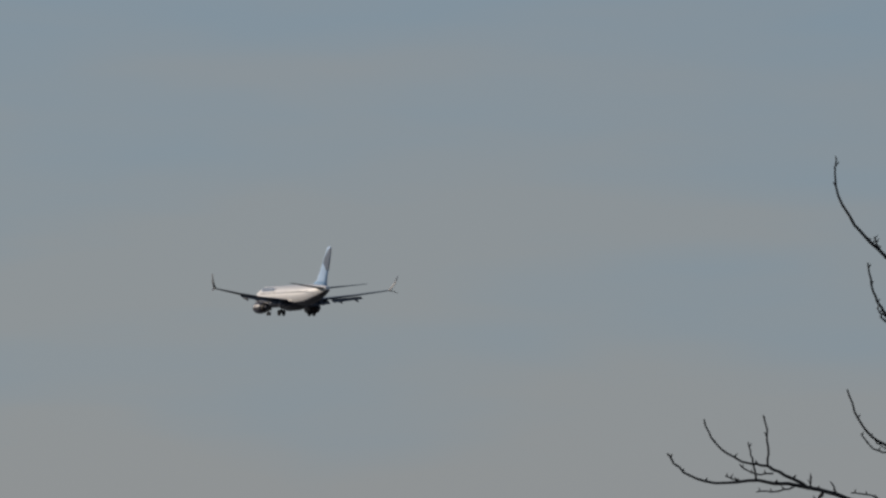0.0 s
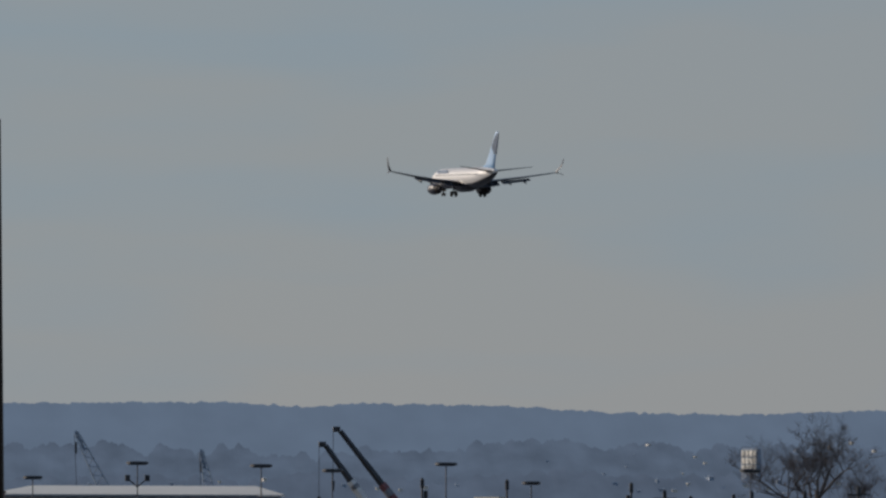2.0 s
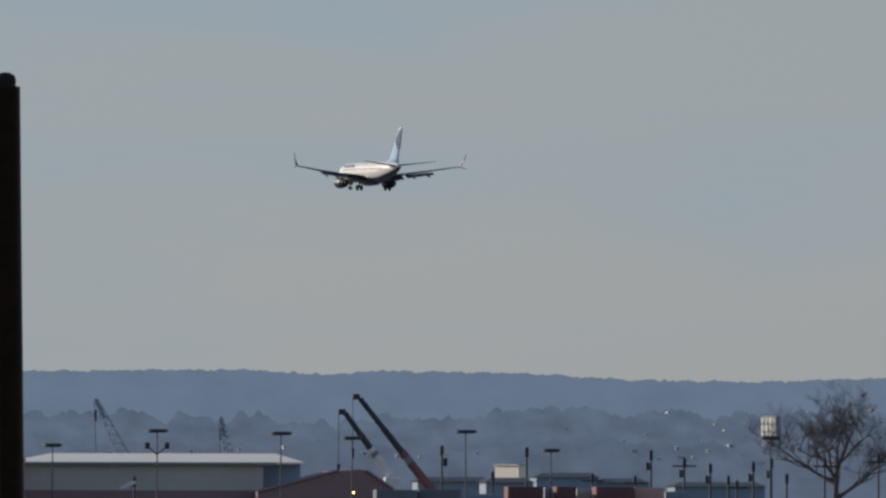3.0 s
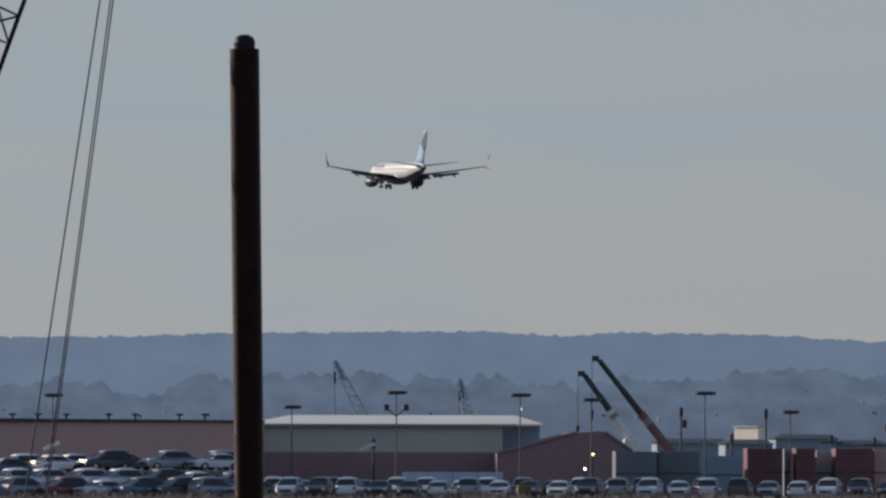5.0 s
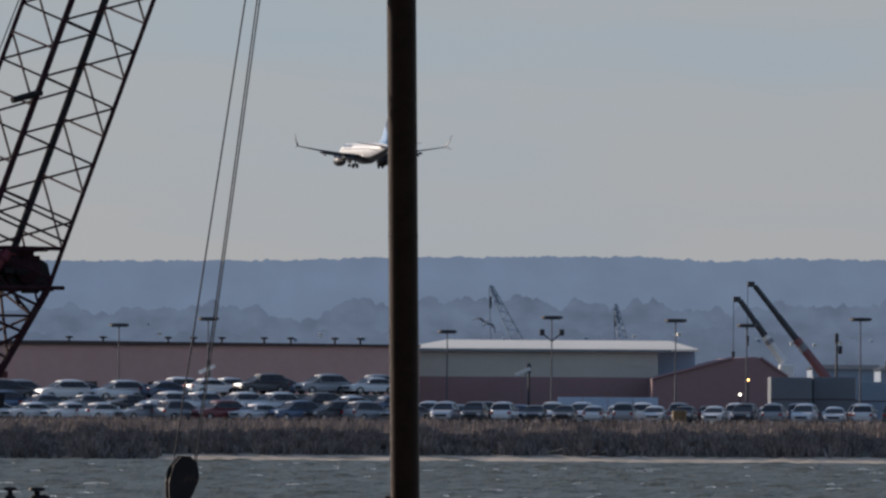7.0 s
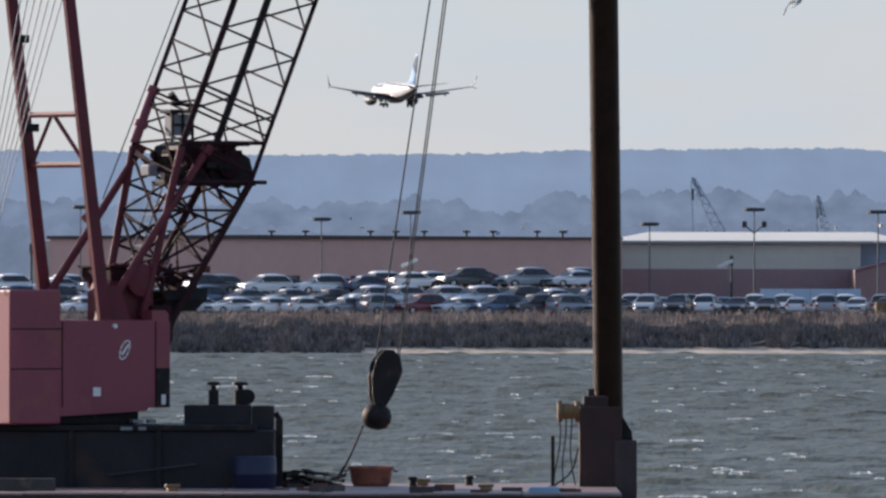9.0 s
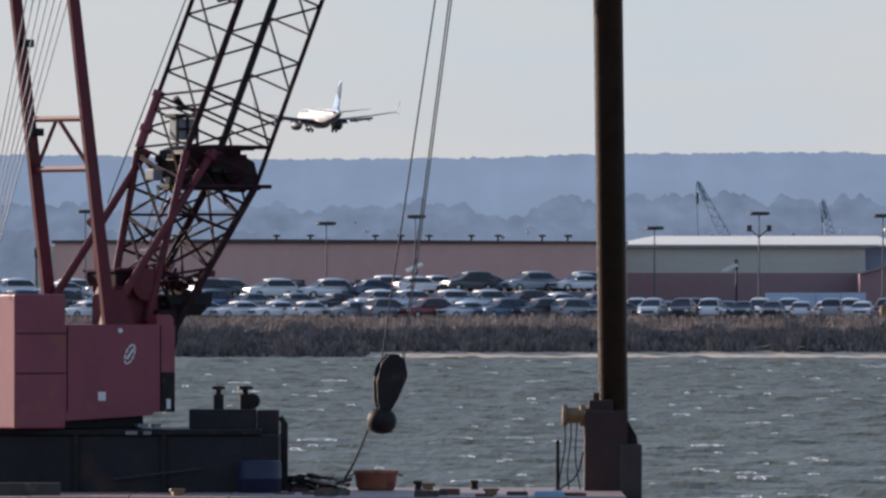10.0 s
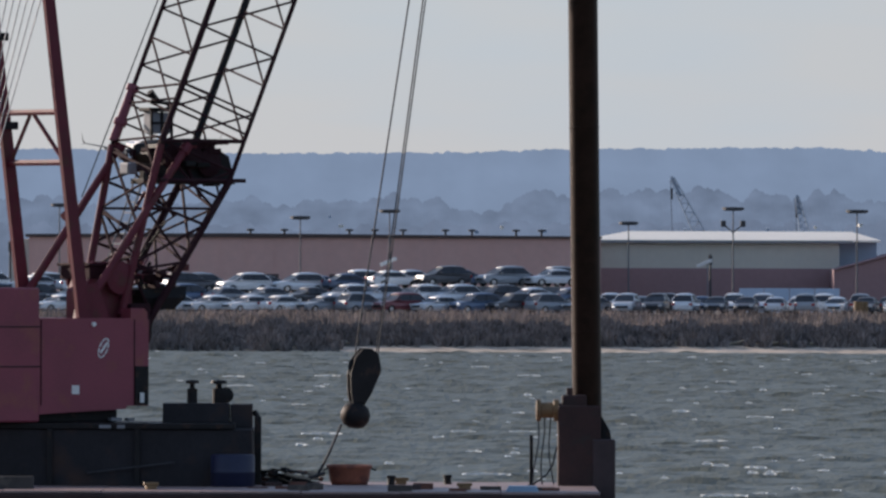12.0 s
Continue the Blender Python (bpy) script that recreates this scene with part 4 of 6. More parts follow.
    part("guard_plate", bm, M["black_steel"], crane)
    rng = random.Random(77)
    for k in range(34):
        bm = fresh()
        c = Vector((rng.uniform(1.5, 3.35), rng.uniform(-0.9, 0.9), rng.uniform(6.0, 6.75)))
        w = (rng.uniform(0.05, 0.24), rng.uniform(0.05, 0.2), rng.uniform(0.03, 0.14))
        if k % 3:
            box(bm, c.x - w[0], c.x + w[0], c.y - w[1], c.y + w[1], c.z - w[2], c.z + w[2], 0.02)
        else:
            tube(bm, c, c + Vector((rng.uniform(-0.7, 0.5), rng.uniform(-0.4, 0.4), rng.uniform(-0.35, 0.5))), 0.045, 0.045, 6)
        part("hoist_gear", bm, rng.choice([M["black_steel"], M["boom_steel"], M["boom_steel"], M["red_steel"]]), crane)
    bm = fresh()
    box(bm, 0.35, 1.55, -0.7, 0.7, 6.4, 6.75, 0.04)
    box(bm, 0.28, 1.62, -0.75, 0.75, 6.75, 6.82, 0.02)
    part("gear_case", bm, M["boom_steel"], crane, "dark red gear case")
    mid = foot + axis * 4.55 + Vector((0.12, 0, -0.1))
    rng = random.Random(23)
    # the winch's housing: one dark mass with a flat bottom
    bm = fresh()
    shape = [(2.72, 9.0), (4.55, 8.9), (4.75, 9.1), (4.62, 9.55), (4.3, 9.72), (3.85, 9.9), (3.3, 9.82), (2.95, 9.98), (2.55, 9.85), (2.45, 9.6), (2.68, 9.4)]
    loft(bm, [[(x, y, z) for x, z in shape] for y in (-0.62, 0.62)])
    box(bm, 2.55, 4.7, -0.8, 0.8, 8.84, 8.98, 0.02)
    part("winch_housing", bm, M["black_steel"], crane, "greasy black winch housing")
    for dx, dz, r in ((-0.55, 0.08, 0.34), (0.5, -0.05, 0.36), (0.0, 0.1, 0.3)):
        bm = fresh()
        lathe(bm, [(r * 0.6, -0.8), (r, -0.76), (r, -0.68), (r * 0.72, -0.62), (r * 0.72, 0.62), (r, 0.68), (r, 0.76), (r * 0.6, 0.8)], (mid.x + dx, 0, mid.z + dz), "y", 16)
        part("winch_drum", bm, M["boom_steel"], crane, "dark red rope drum")
    for k in range(46):
        bm = fresh()
        c = mid + Vector((rng.uniform(-1.05, 1.1), rng.uniform(-0.9, 0.9), rng.uniform(-0.55, 0.5)))
        w = [rng.uniform(0.05, 0.3), rng.uniform(0.04, 0.2), rng.uniform(0.03, 0.13)]
        box(bm, c.x - w[0], c.x + w[0], c.y - w[1], c.y + w[1], c.z - w[2], c.z + w[2], 0.02)
        part("winch_gear", bm, rng.choice([M["boom_steel"], M["boom_steel"], M["black_steel"], M["red_steel"]]), crane)
    for z in (-0.5, 0.5):
        bm = fresh()
        tube(bm, (mid.x - 1.3, -1.15, mid.z + z), (mid.x + 1.35, -1.1, mid.z + z), 0.06, 0.06, 6)
        part("winch_rail", bm, M["boom_steel"], crane)
    for dx, dz, w, h in ((-1.55, -0.2, 0.14, 0.15),):
        bm = fresh()
        box(bm, mid.x + dx - w, mid.x + dx + w, -0.3, 0.1, mid.z + dz - h, mid.z + dz + h, 0.04)
        part("motor_box", bm, M["cabinet"], crane, "grey motor box")
    bm = fresh()
    box(bm, 2.52, 3.08, -0.25, 0.15, 10.12, 10.66, 0.02)
    cab = part("control_cabinet", bm, M["cabinet"], crane, "pale grey control cabinet in a dark frame")
    bm = fresh()
    for x in (2.48, 2.8, 3.1):
        box(bm, x - 0.03, x + 0.03, -0.3, -0.24, 9.95, 10.72, 0.008)
    box(bm, 2.4, 3.2, -0.32, 0.2, 10.68, 10.78, 0.02)
    box(bm, 2.45, 3.12, -0.3, -0.24, 10.36, 10.42, 0.008)
    part("frame", bm, M["black_steel"], cab, "black steel frame")
    bm = fresh()
    tube(bm, (mid.x - 0.62, -0.1, mid.z + 1.5), (mid.x - 0.9, -0.1, mid.z + 1.75), 0.05, 0.1, 6)
    tube(bm, (mid.x - 0.9, -0.1, mid.z + 1.5), (mid.x + 0.1, -0.1, mid.z + 1.45), 0.05, 0.05, 6)
    part("motor_pipe", bm, M["black_steel"], crane)
    for s in (-1, 1):
        bm = fresh()
        tube(bm, (-0.05 - 0.3 * s, s * 1.1, 6.1), (2.75 - 0.3 * s, s * 1.1, 9.84), 0.11, 0.1, 8)
        tube(bm, (2.6 - 0.3 * s, s * 1.1, 9.64), (2.75 - 0.3 * s, s * 1.1, 9.84), 0.15, 0.15, 8)
        part("boom_stop", bm, M["red_steel"], crane, "red tubular boom stop")
    bm = fresh()
    tube(bm, (0.82, 1.1, 8.05), (0.97, 1.1, 6.4), 0.06, 0.05, 6)
    tube(bm, (0.72, 1.1, 7.98), (0.92, 1.1, 8.12), 0.12, 0.12, 8)
    part("link_rod", bm, M["red_steel"], crane, "red link rod under the boom stop")
    bm = fresh()
    lathe(bm, [(0.45, -0.45), (0.55, -0.35), (0.35, -0.2), (0.55, 0), (0.35, 0.2), (0.55, 0.35), (0.45, 0.45)], tuple(tip), "y", 18)
    part("tip_sheave", bm, M["black_steel"], crane, "boom tip sheaves")
    for s in (-0.8, 0.8):
        bm = fresh()
        tube(bm, (leg_x(14.4), s * 0.5, 14.6), tip + lat * s * 0.4, 0.03, 0.03, 5)
        part("pendant_rope", bm, M["rope"], crane)
    # rope along the boom's back
    for y, off in ((0.3, 0.0), (0.55, 0.16)):
        bm = fresh()
        tube(bm, (0.75 + off, y, 8.5), tip + Vector((-1.3 + off, y, 0.2)), 0.016, 0.016, 5)
        part("whip_rope", bm, M["rope"], crane)
    # hoist falls down to the hook block, pulled aside by the tag line
    inv = base.inverted()
    top = base @ tip + Vector((-0.37, 0, 0))
    for dx, dy, low, r in ((0.0, 0.0, -1.2, 0.02), (0.1, 0.1, -1.15, 0.02), (0.08, 0.3, -1.73, 0.022)):
        bm = fresh()
        tube(bm, inv @ (top + Vector((dx, dy, 0))), inv @ Vector((low, 287 + dy, 4.28)), r, r, 5)
        part("hoist_rope", bm, M["rope"], crane)
    return crane


def build_hook():
    hook = thing("hook_block", pose(-1.49, 287, 4.05, 0, 8, 20), "black steel hook block hanging over the deck", "hook block")
    bm = fresh()
    for s in (-0.13, 0.13):
        ring = []
        out = [(-0.3, -0.55), (-0.2, -0.84), (0.08, -0.84), (0.24, -0.5), (0.36, -0.1), (0.4, 0.2), (0.3, 0.5), (0.1, 0.64), (-0.14, 0.62), (-0.32, 0.35), (-0.38, -0.1)]
        loft(bm, [[(x, s - 0.03, z) for x, z in out], [(x, s + 0.03, z) for x, z in out]])
    part("cheek_plate", bm, M["black_steel"], hook, "black cheek plates")
    bm = fresh()
    lathe(bm, [(0.36, -0.09), (0.42, -0.08), (0.36, 0), (0.42, 0.08), (0.36, 0.09)], (0.02, 0, 0.12), "y", 22)
    part("sheave", bm, M["black_steel"], hook, "greasy sheave")
    bm = fresh()
    box(bm, -0.16, 0.1, -0.14, 0.14, -0.78, -0.5, 0.03)
    part("swivel", bm, M["black_steel"], hook)
    bm = fresh()
    lathe(bm, [(0.1, -1.42), (0.27, -1.36), (0.37, -1.2), (0.38, -1.05), (0.32, -0.88), (0.16, -0.76)], (-0.06, 0, 0), "z", 22)
    part("ball_weight", bm, M["black_steel"], hook, "round overhaul ball", True)
    tag = thing("tag_line", pose(0, 0, 0), "slack tag line from hook ball to deck", "rope")
    bm = fresh()
    a, b = Vector((-2.04, 287, 2.75)), Vector((-2.68, 286.5, 1.4))
    pts = [a.lerp(b, k / 6) - Vector((0, 0, 0.08 * math.sin(math.pi * k / 6))) for k in range(7)]
    chain(bm, pts, 0.03, 0.04)
    part("rope", bm, M["rope"], tag)


def build_spud():
    """Steel spud pile in its well, with its winch."""
    lean = math.degrees(math.atan((4.21 - 4.00) / (17.33 - 1.2)))
    pile = thing("spud_pile", pose(4.22, 287, 1.2, 0, -lean, 0), "tall rusty steel spud pile in a barge well", "pile")
    h = 17.33 - 1.2
    bm = fresh()
    prof = [(0.375, -4.5), (0.375, h - 0.37), (0.36, h - 0.355), (0.3, h - 0.355)]
    lathe(bm, prof, (0, 0, 0), "z", 64)
    part("tube", bm, M["pile"], pile, "rust-streaked steel tube")
    bm = fresh()
    lathe(bm, [(0.26, h - 0.36), (0.275, h - 0.2), (0.24, h - 0.08), (0.12, h + 0.0), (0.02, h + 0.01)], (0, 0, 0), "z", 24)
    part("cap", bm, M["black_steel"], pile, "dark domed cap")
    for zz in (3.9, 9.1):
        bm = fresh()
        lathe(bm, [(0.376, zz - 0.03), (0.384, zz - 0.02), (0.384, zz + 0.02), (0.376, zz + 0.03)], (0, 0, 0), "z", 36)
        part("weld_band", bm, M["pile"], pile)
    well = thing("spud_well", pose(4.17, 286.5, 1.2), "rusty red steel spud well and guide", "spud well")
    bm = fresh()
    box(bm, -0.72, 0.36, -0.75, -0.45, -1.5, 2.05, 0.03)
    box(bm, -0.72, -0.5, -0.45, 1.1, -1.5, 2.1, 0.03)
    part("guide", bm, M["well_rust"], well)
    bm = fresh()
    box(bm, 0.15, 0.73, -0.8, 1.0, -1.6, 1.2, 0.04)
    part("side_box", bm, M["well_box"], well, "dull brown painted side box")
    bm = fresh()
    loft(bm, [[(0.37, -0.3, 1.2), (0.63, -0.3, 1.2), (0.63, 0.6, 1.2), (0.37, 0.6, 1.2)], [(0.37, -0.3, 1.4), (0.61, -0.3, 1.4), (0.61, 0.6, 1.4), (0.37, 0.6, 1.4)], [(0.37, -0.3, 1.78), (0.4, -0.3, 1.76), (0.4, 0.6, 1.76), (0.37, 0.6, 1.78)]])
    part("gusset", bm, M["black_steel"], well)
    bm = fresh()
    box(bm, -0.62, 0.0, -0.5, 0.3, 2.0, 2.32, 0.05)
    box(bm, -0.5, -0.34, -0.3, 0.1, 2.3, 2.5, 0.02)
    part("head_block", bm, M["well_rust"], well)
    bm = fresh()
    lathe(bm, [(0.16, -1.28), (0.28, -1.26), (0.28, -1.16), (0.2, -1.14), (0.2, -0.84), (0.28, -0.82), (0.28, -0.7), (0.18, -0.68)], (0, -0.2, 1.93), "x", 20)
    part("winch_drum", bm, M["yellow"], well, "worn yellow winch drum")
    for k, x in enumerate((-1.22, -1.1, -0.95)):
        bm = fresh()
        pts = [(x + 0.05 * math.sin(t * 5 + k) + 0.1 * t * (k - 1), -0.25, 1.75 - 1.7 * t) for t in (0, 0.2, 0.4, 0.6, 0.8, 1.0)]
        chain(bm, pts, 0.02)
        part("hanging_rope", bm, M["rope"], well)
    bm = fresh()
    chain(bm, [(-0.75, -0.3, 1.0), (-0.85, -0.3, 0.55), (-1.0, -0.3, 0.3), (-1.35, -0.3, 0.05)], 0.025)
    part("hanging_rope", bm, M["rope"], well)
    post = thing("deck_post", pose(2.78, 286.5, 1.2), "slim black steel post on deck", "post")
    bm = fresh()
    box(bm, -0.045, 0.045, -0.045, 0.045, 0, 1.3, 0.01)
    box(bm, -0.1, 0.1, -0.1, 0.1, 0, 0.04)
    part("shaft", bm, M["black_steel"], post)


def build_deck_things():
    # dark tub that carries the crane
    tub = thing("crane_tub", pose(-9.6, 286, 1.2), "black steel tub carrying the crane", "pedestal")
    bm = fresh()
    box(bm, -6.0, 5.35, -2.2, 2.0, 0, 1.46, 0.04)
    part("body", bm, M["dark_hull"], tub)
    bm = fresh()
    box(bm, -6.1, 4.9, -2.3, 2.1, 1.46, 1.6, 0.02)
    part("top_plate", bm, M["black_steel"], tub)
    for x in (-4.2, -2.1, 0.2, 2.4):
        bm = fresh()
        box(bm, x, x + 0.12, -2.34, -2.2, 0, 1.46)
        part("rib", bm, M["black_steel"], tub)
    bm = fresh()
    tube(bm, (1.2, -2.3, 0.35), (3.4, -2.35, 0.62), 0.03, 0.03, 6)
    part("pipe", bm, M["rope"], tub)
    for x, w in ((1.5, 0.15), (1.95, 0.1)):
        bm = fresh()
        box(bm, x, x + 2 * w, -2.36, -2.3, 1.47, 1.56, 0.01)
        part("pad", bm, M["galvanised"], tub, "pale scuffed pad")
    box_ = thing("engine_box", pose(-5.41, 286, 2.8), "black engine box with two exhaust vents", "engine box")
    bm = fresh()
    box(bm, -1.13, 0.55, -0.8, 0.8, 0, 0.49, 0.02)
    box(bm, 0.58, 1.13, -0.7, 0.8, -0.3, 0.47, 0.03)
    part("casing", bm, M["dark_hull"], box_)
    for x, r in ((-0.4, 0.13), (0.27, 0.16)):
        bm = fresh()
        lathe(bm, [(r, 0.49), (r, 0.84), (r * 0.5, 0.88), (r * 0.45, 0.97), (r * 1.35, 0.99), (r * 1.2, 1.06), (0.02, 1.08)], (x, 0, 0), "z", 16)
        part("exhaust_vent", bm, M["black_steel"], box_, "black mushroom exhaust vent")
    bm = fresh()
    lathe(bm, [(0.05, -0.2), (0.2, -0.18), (0.2, 0.18), (0.05, 0.2)], (0.45, 0, 0.69), "y", 16)
    part("blower", bm, M["black_steel"], box_)
    rail = thing("rail_post", pose(-4.14, 285.5, 1.2), "black handrail post beside the tub", "post")
    bm = fresh()
    box(bm, -0.09, 0.09, -0.12, 0.12, 0, 1.75, 0.02)
    tube(bm, (-0.1, 0, 1.9), (0.02, 0, 1.7), 0.07, 0.07, 8)
    part("shaft", bm, M["black_steel"], rail)
    drum = thing("drum", pose(-4.73, 283, 1.22), "dark blue plastic drum on deck", "drum")
    bm = fresh()
    lathe(bm, [(0.5, 0), (0.55, 0.04), (0.55, 0.35), (0.57, 0.37), (0.55, 0.4), (0.55, 0.78), (0.5, 0.82), (0.1, 0.82)], (0, 0, 0), "z", 24)
    part("shell", bm, M["blue"], drum, "", True)
    pot = thing("tub_basket", pose(-1.83, 286.5, 1.23), "orange-brown oval tub on deck", "tub")
    bm = fresh()
    lathe(bm, [(0.44, 0), (0.5, 0.1), (0.54, 0.4), (0.58, 0.43), (0.58, 0.5), (0.53, 0.5), (0.47, 0.1), (0.1, 0.06)], (0, 0, 0), "z", 26)
    part("shell", bm, M["clay_tub"], pot, "", True)
    for s in (-1, 1):
        bm = fresh()
        chain(bm, [(s * 0.56, -0.12, 0.4), (s * 0.66, -0.08, 0.36), (s * 0.66, 0.08, 0.36), (s * 0.56, 0.12, 0.4)], 0.02)
        part("handle", bm, M["black_steel"], pot)
    first = thing("bollard", pose(-0.77, 286.5, 1.22), "short black mooring bollard on deck", "bollard", "deck bollards")
    bm = fresh()
    lathe(bm, [(0.12, 0), (0.1, 0.04), (0.09, 0.16), (0.12, 0.18), (0.11, 0.24), (0.02, 0.25)], (0, 0, 0), "z", 14)
    part("post", bm, M["black_steel"], first)
    copy_thing(first, pose(0.66, 287.5, 1.22))
    cleat = thing("cleat", pose(-0.52, 287, 1.22), "worn yellow deck cleat", "cleat", "deck cleats")
    bm = fresh()
    box(bm, -0.14, 0.14, -0.08, 0.08, 0, 0.1, 0.02)
    box(bm, -0.2, 0.2, -0.06, 0.06, 0.1, 0.18, 0.02)
    part("body", bm, M["yellow"], cleat)
    for u, d in ((305, 279.5), (860, 280)):
        copy_thing(cleat, pose((u - 784) / 20000 * d, d, 1.22, 0, 0, 30))
    sheet = thing("tarpaulin", pose(2.48, 278.2, 1.22), "folded pale blue tarpaulin on deck", "tarpaulin")
    bm = fresh()
    for k in range(3):
        box(bm, -0.4 + 0.03 * k, 0.4 - 0.02 * k, -0.3, 0.3, k * 0.05, k * 0.05 + 0.045, 0.015)
    part("fold", bm, M["pale_blue"], sheet)
    # heap of ropes and chain behind the tub
    heap = thing("rope_heap", pose(-3.42, 286.2, 1.22), "heap of ropes, chain and scrap on deck", "rope heap")
    rng = random.Random(12)
    for k in range(26):
        bm = fresh()
        cx, cy, r = rng.uniform(-0.75, 0.7), rng.uniform(-0.5, 0.5), rng.uniform(0.12, 0.32)
        z = rng.uniform(0.03, 0.36) * (1 - abs(cx) * 0.5)
        tilt = rng.uniform(-0.3, 0.3)
        pts = [(cx + r * math.cos(t), cy + r * math.sin(t), z + 0.04 + tilt * r * math.cos(t) + rng.uniform(0, 0.05)) for t in (i * 0.75 for i in range(9))]
        chain(bm, pts, rng.uniform(0.02, 0.045))
        part("rope_coil", bm, rng.choice([M["rope"], M["hemp"], M["black_steel"], M["rust"]]), heap)
    bm = fresh()
    for k in range(9):
        x, y = rng.uniform(-0.8, 0.7), rng.uniform(-0.5, 0.5)
        box(bm, x - 0.15, x + 0.15, y - 0.15, y + 0.15, 0, rng.uniform(0.1, 0.3), 0.03)
    part("scrap", bm, M["black_steel"], heap)
    beam = thing("timber_beam", pose(-14.5, 279.6, 1.22), "grey weathered timber beam lying on deck", "timber")
    bm = fresh()
    box(bm, -4.5, 4.9, -0.18, 0.18, 0, 0.32, 0.02)
    part("baulk", bm, M["beam"], beam)
    rng = random.Random(77)
    for k in range(16):
        plank = thing("deck_litter", pose(rng.uniform(-4.2, 3.2), rng.uniform(277.6, 285), 1.225, 0, 0, rng.uniform(-25, 25)), "scrap of steel and timber on deck", "scrap", "deck litter")
        bm = fresh()
        w = rng.uniform(0.05, 0.3)
        box(bm, -w, w, -rng.uniform(0.04, 0.2), 0.06, 0, rng.uniform(0.04, 0.16), 0.01)
        part("piece", bm, rng.choice([M["rust"], M["well_rust"], M["deck"], M["rust"], M["beam"], M["well_box"]]), plank)


build_barge()
build_crane()
build_hook()
build_spud()
build_deck_things()

# ---- the far shore ----
def island_tint(mat, amount):
    """Each blade or twig of a joined mesh takes a tone of its own."""
    ns, ln = nodes_of(mat)
    bsdf = ns["Principled BSDF"]
    src = bsdf.inputs["Base Color"].links[0].from_socket
    geo, hsv, span = ns.new("ShaderNodeNewGeometry"), ns.new("ShaderNodeHueSaturation"), ns.new("ShaderNodeMapRange")
    span.inputs["To Min"].default_value, span.inputs["To Max"].default_value = 1 - amount, 1 + amount
    ln.new(geo.outputs["Random Per Island"], span.inputs["Value"])
    ln.new(span.outputs[0], hsv.inputs["Value"])
    ln.new(src, hsv.inputs["Color"])
    ln.new(hsv.outputs[0], bsdf.inputs["Base Color"])


for key in ("reed", "brush"):
    island_tint(M[key], 0.5)


def bank_height(y):
    prof = [(900, -1), (907, -0.15), (911, 0.35), (914, 0.9), (918, 1.3), (926, 2.2), (932, 2.75), (944, 2.9), (1100, 3)]
    for (a, za), (b, zb) in zip(prof, prof[1:]):
        if a <= y <= b:
            return za + (zb - za) * (y - a) / (b - a)
    return 3.0


def build_bank_plants():
    rng = random.Random(21)
    verts, faces = [], []
    for _ in range(30000):
        x, y = rng.uniform(-48, 74), rng.uniform(922, 934)
        clump = 0.5 + 0.5 * noise.noise((x * 0.22, y * 0.3, 0)) + 0.25 * noise.noise((x * 0.9, y, 3))
        if rng.random() > 0.35 + clump:
            continue
        z, h = bank_height(y) - 0.05, rng.uniform(0.5, 1.15) * (0.55 + 0.55 * clump)
        w, lean, a = rng.uniform(0.03, 0.08), rng.uniform(-0.25, 0.35), rng.uniform(0, 3.14)
        n = len(verts)
        verts += [(x - w * math.cos(a), y - w * math.sin(a), z), (x + w * math.cos(a), y + w * math.sin(a), z), (x + lean * h, y + rng.uniform(-0.1, 0.1), z + h)]
        faces.append((n, n + 1, n + 2))
    me = bpy.data.meshes.new("reeds")
    me.from_pydata(verts, [], faces)
    me.materials.append(M["reed"])
    tagged(new("reeds", me), "dense tan dry reeds on top of the far bank", "reeds", kind="stuff")
    verts, faces = [], []
    for _ in range(3400):
        x = rng.uniform(-48, 74)
        y = rng.uniform(907.5 if x < -6.5 else 911.2, 921)
        z, size = bank_height(y), rng.uniform(0.6, 1.5) * (0.75 + 0.5 * noise.noise((x * 0.3, 7, 0)))
        for _ in range(16):
            a, b, w = rng.uniform(0, 6.28), rng.uniform(0.1, 0.7), rng.uniform(0.02, 0.06)
            tip = Vector((x + size * b * math.cos(a), y + size * b * math.sin(a), z + size * (1.1 - 0.5 * b)))
            n = len(verts)
            verts += [(x - w + rng.uniform(-0.2, 0.2), y, z - 0.1), (x + w + rng.uniform(-0.2, 0.2), y, z - 0.1), tuple(tip + Vector((w * 0.5, 0, 0))), tuple(tip - Vector((w * 0.5, 0, 0)))]
            faces.append((n, n + 1, n + 2, n + 3))
    me = bpy.data.meshes.new("brush")
    me.from_pydata(verts, [], faces)
    me.materials.append(M["brush"])
    tagged(new("brush", me), "dark bare brush above the far beach", "brush", kind="stuff")
    # driftwood and pale litter on the bank
    for u, length, turn in ((560, 2.6, 8), (600, 3.6, -6), (640, 2.0, 12), (1230, 2.2, 5), (1340, 1.3, -10), (1420, 1.5, 4), (1490, 1.8, -3), (1780, 1.5, 7), (250, 1.6, -4), (80, 1.4, 3)):
        y = rng.uniform(911.5, 913)
        log = thing("driftwood_log", pose((u - 784) / 20000 * y, y, bank_height(y) + 0.16, 0, turn, rng.uniform(-20, 20)), "bleached driftwood log at the far bank", "driftwood", "driftwood logs")
        bm = fresh()
        chain(bm, [(-length / 2, 0, 0), (-length / 5, 0.1, 0.06), (length / 5, 0, 0.02), (length / 2, 0.1, 0.1)], 0.14, 0.07, 7)
        part("trunk", bm, M["hemp"], log)


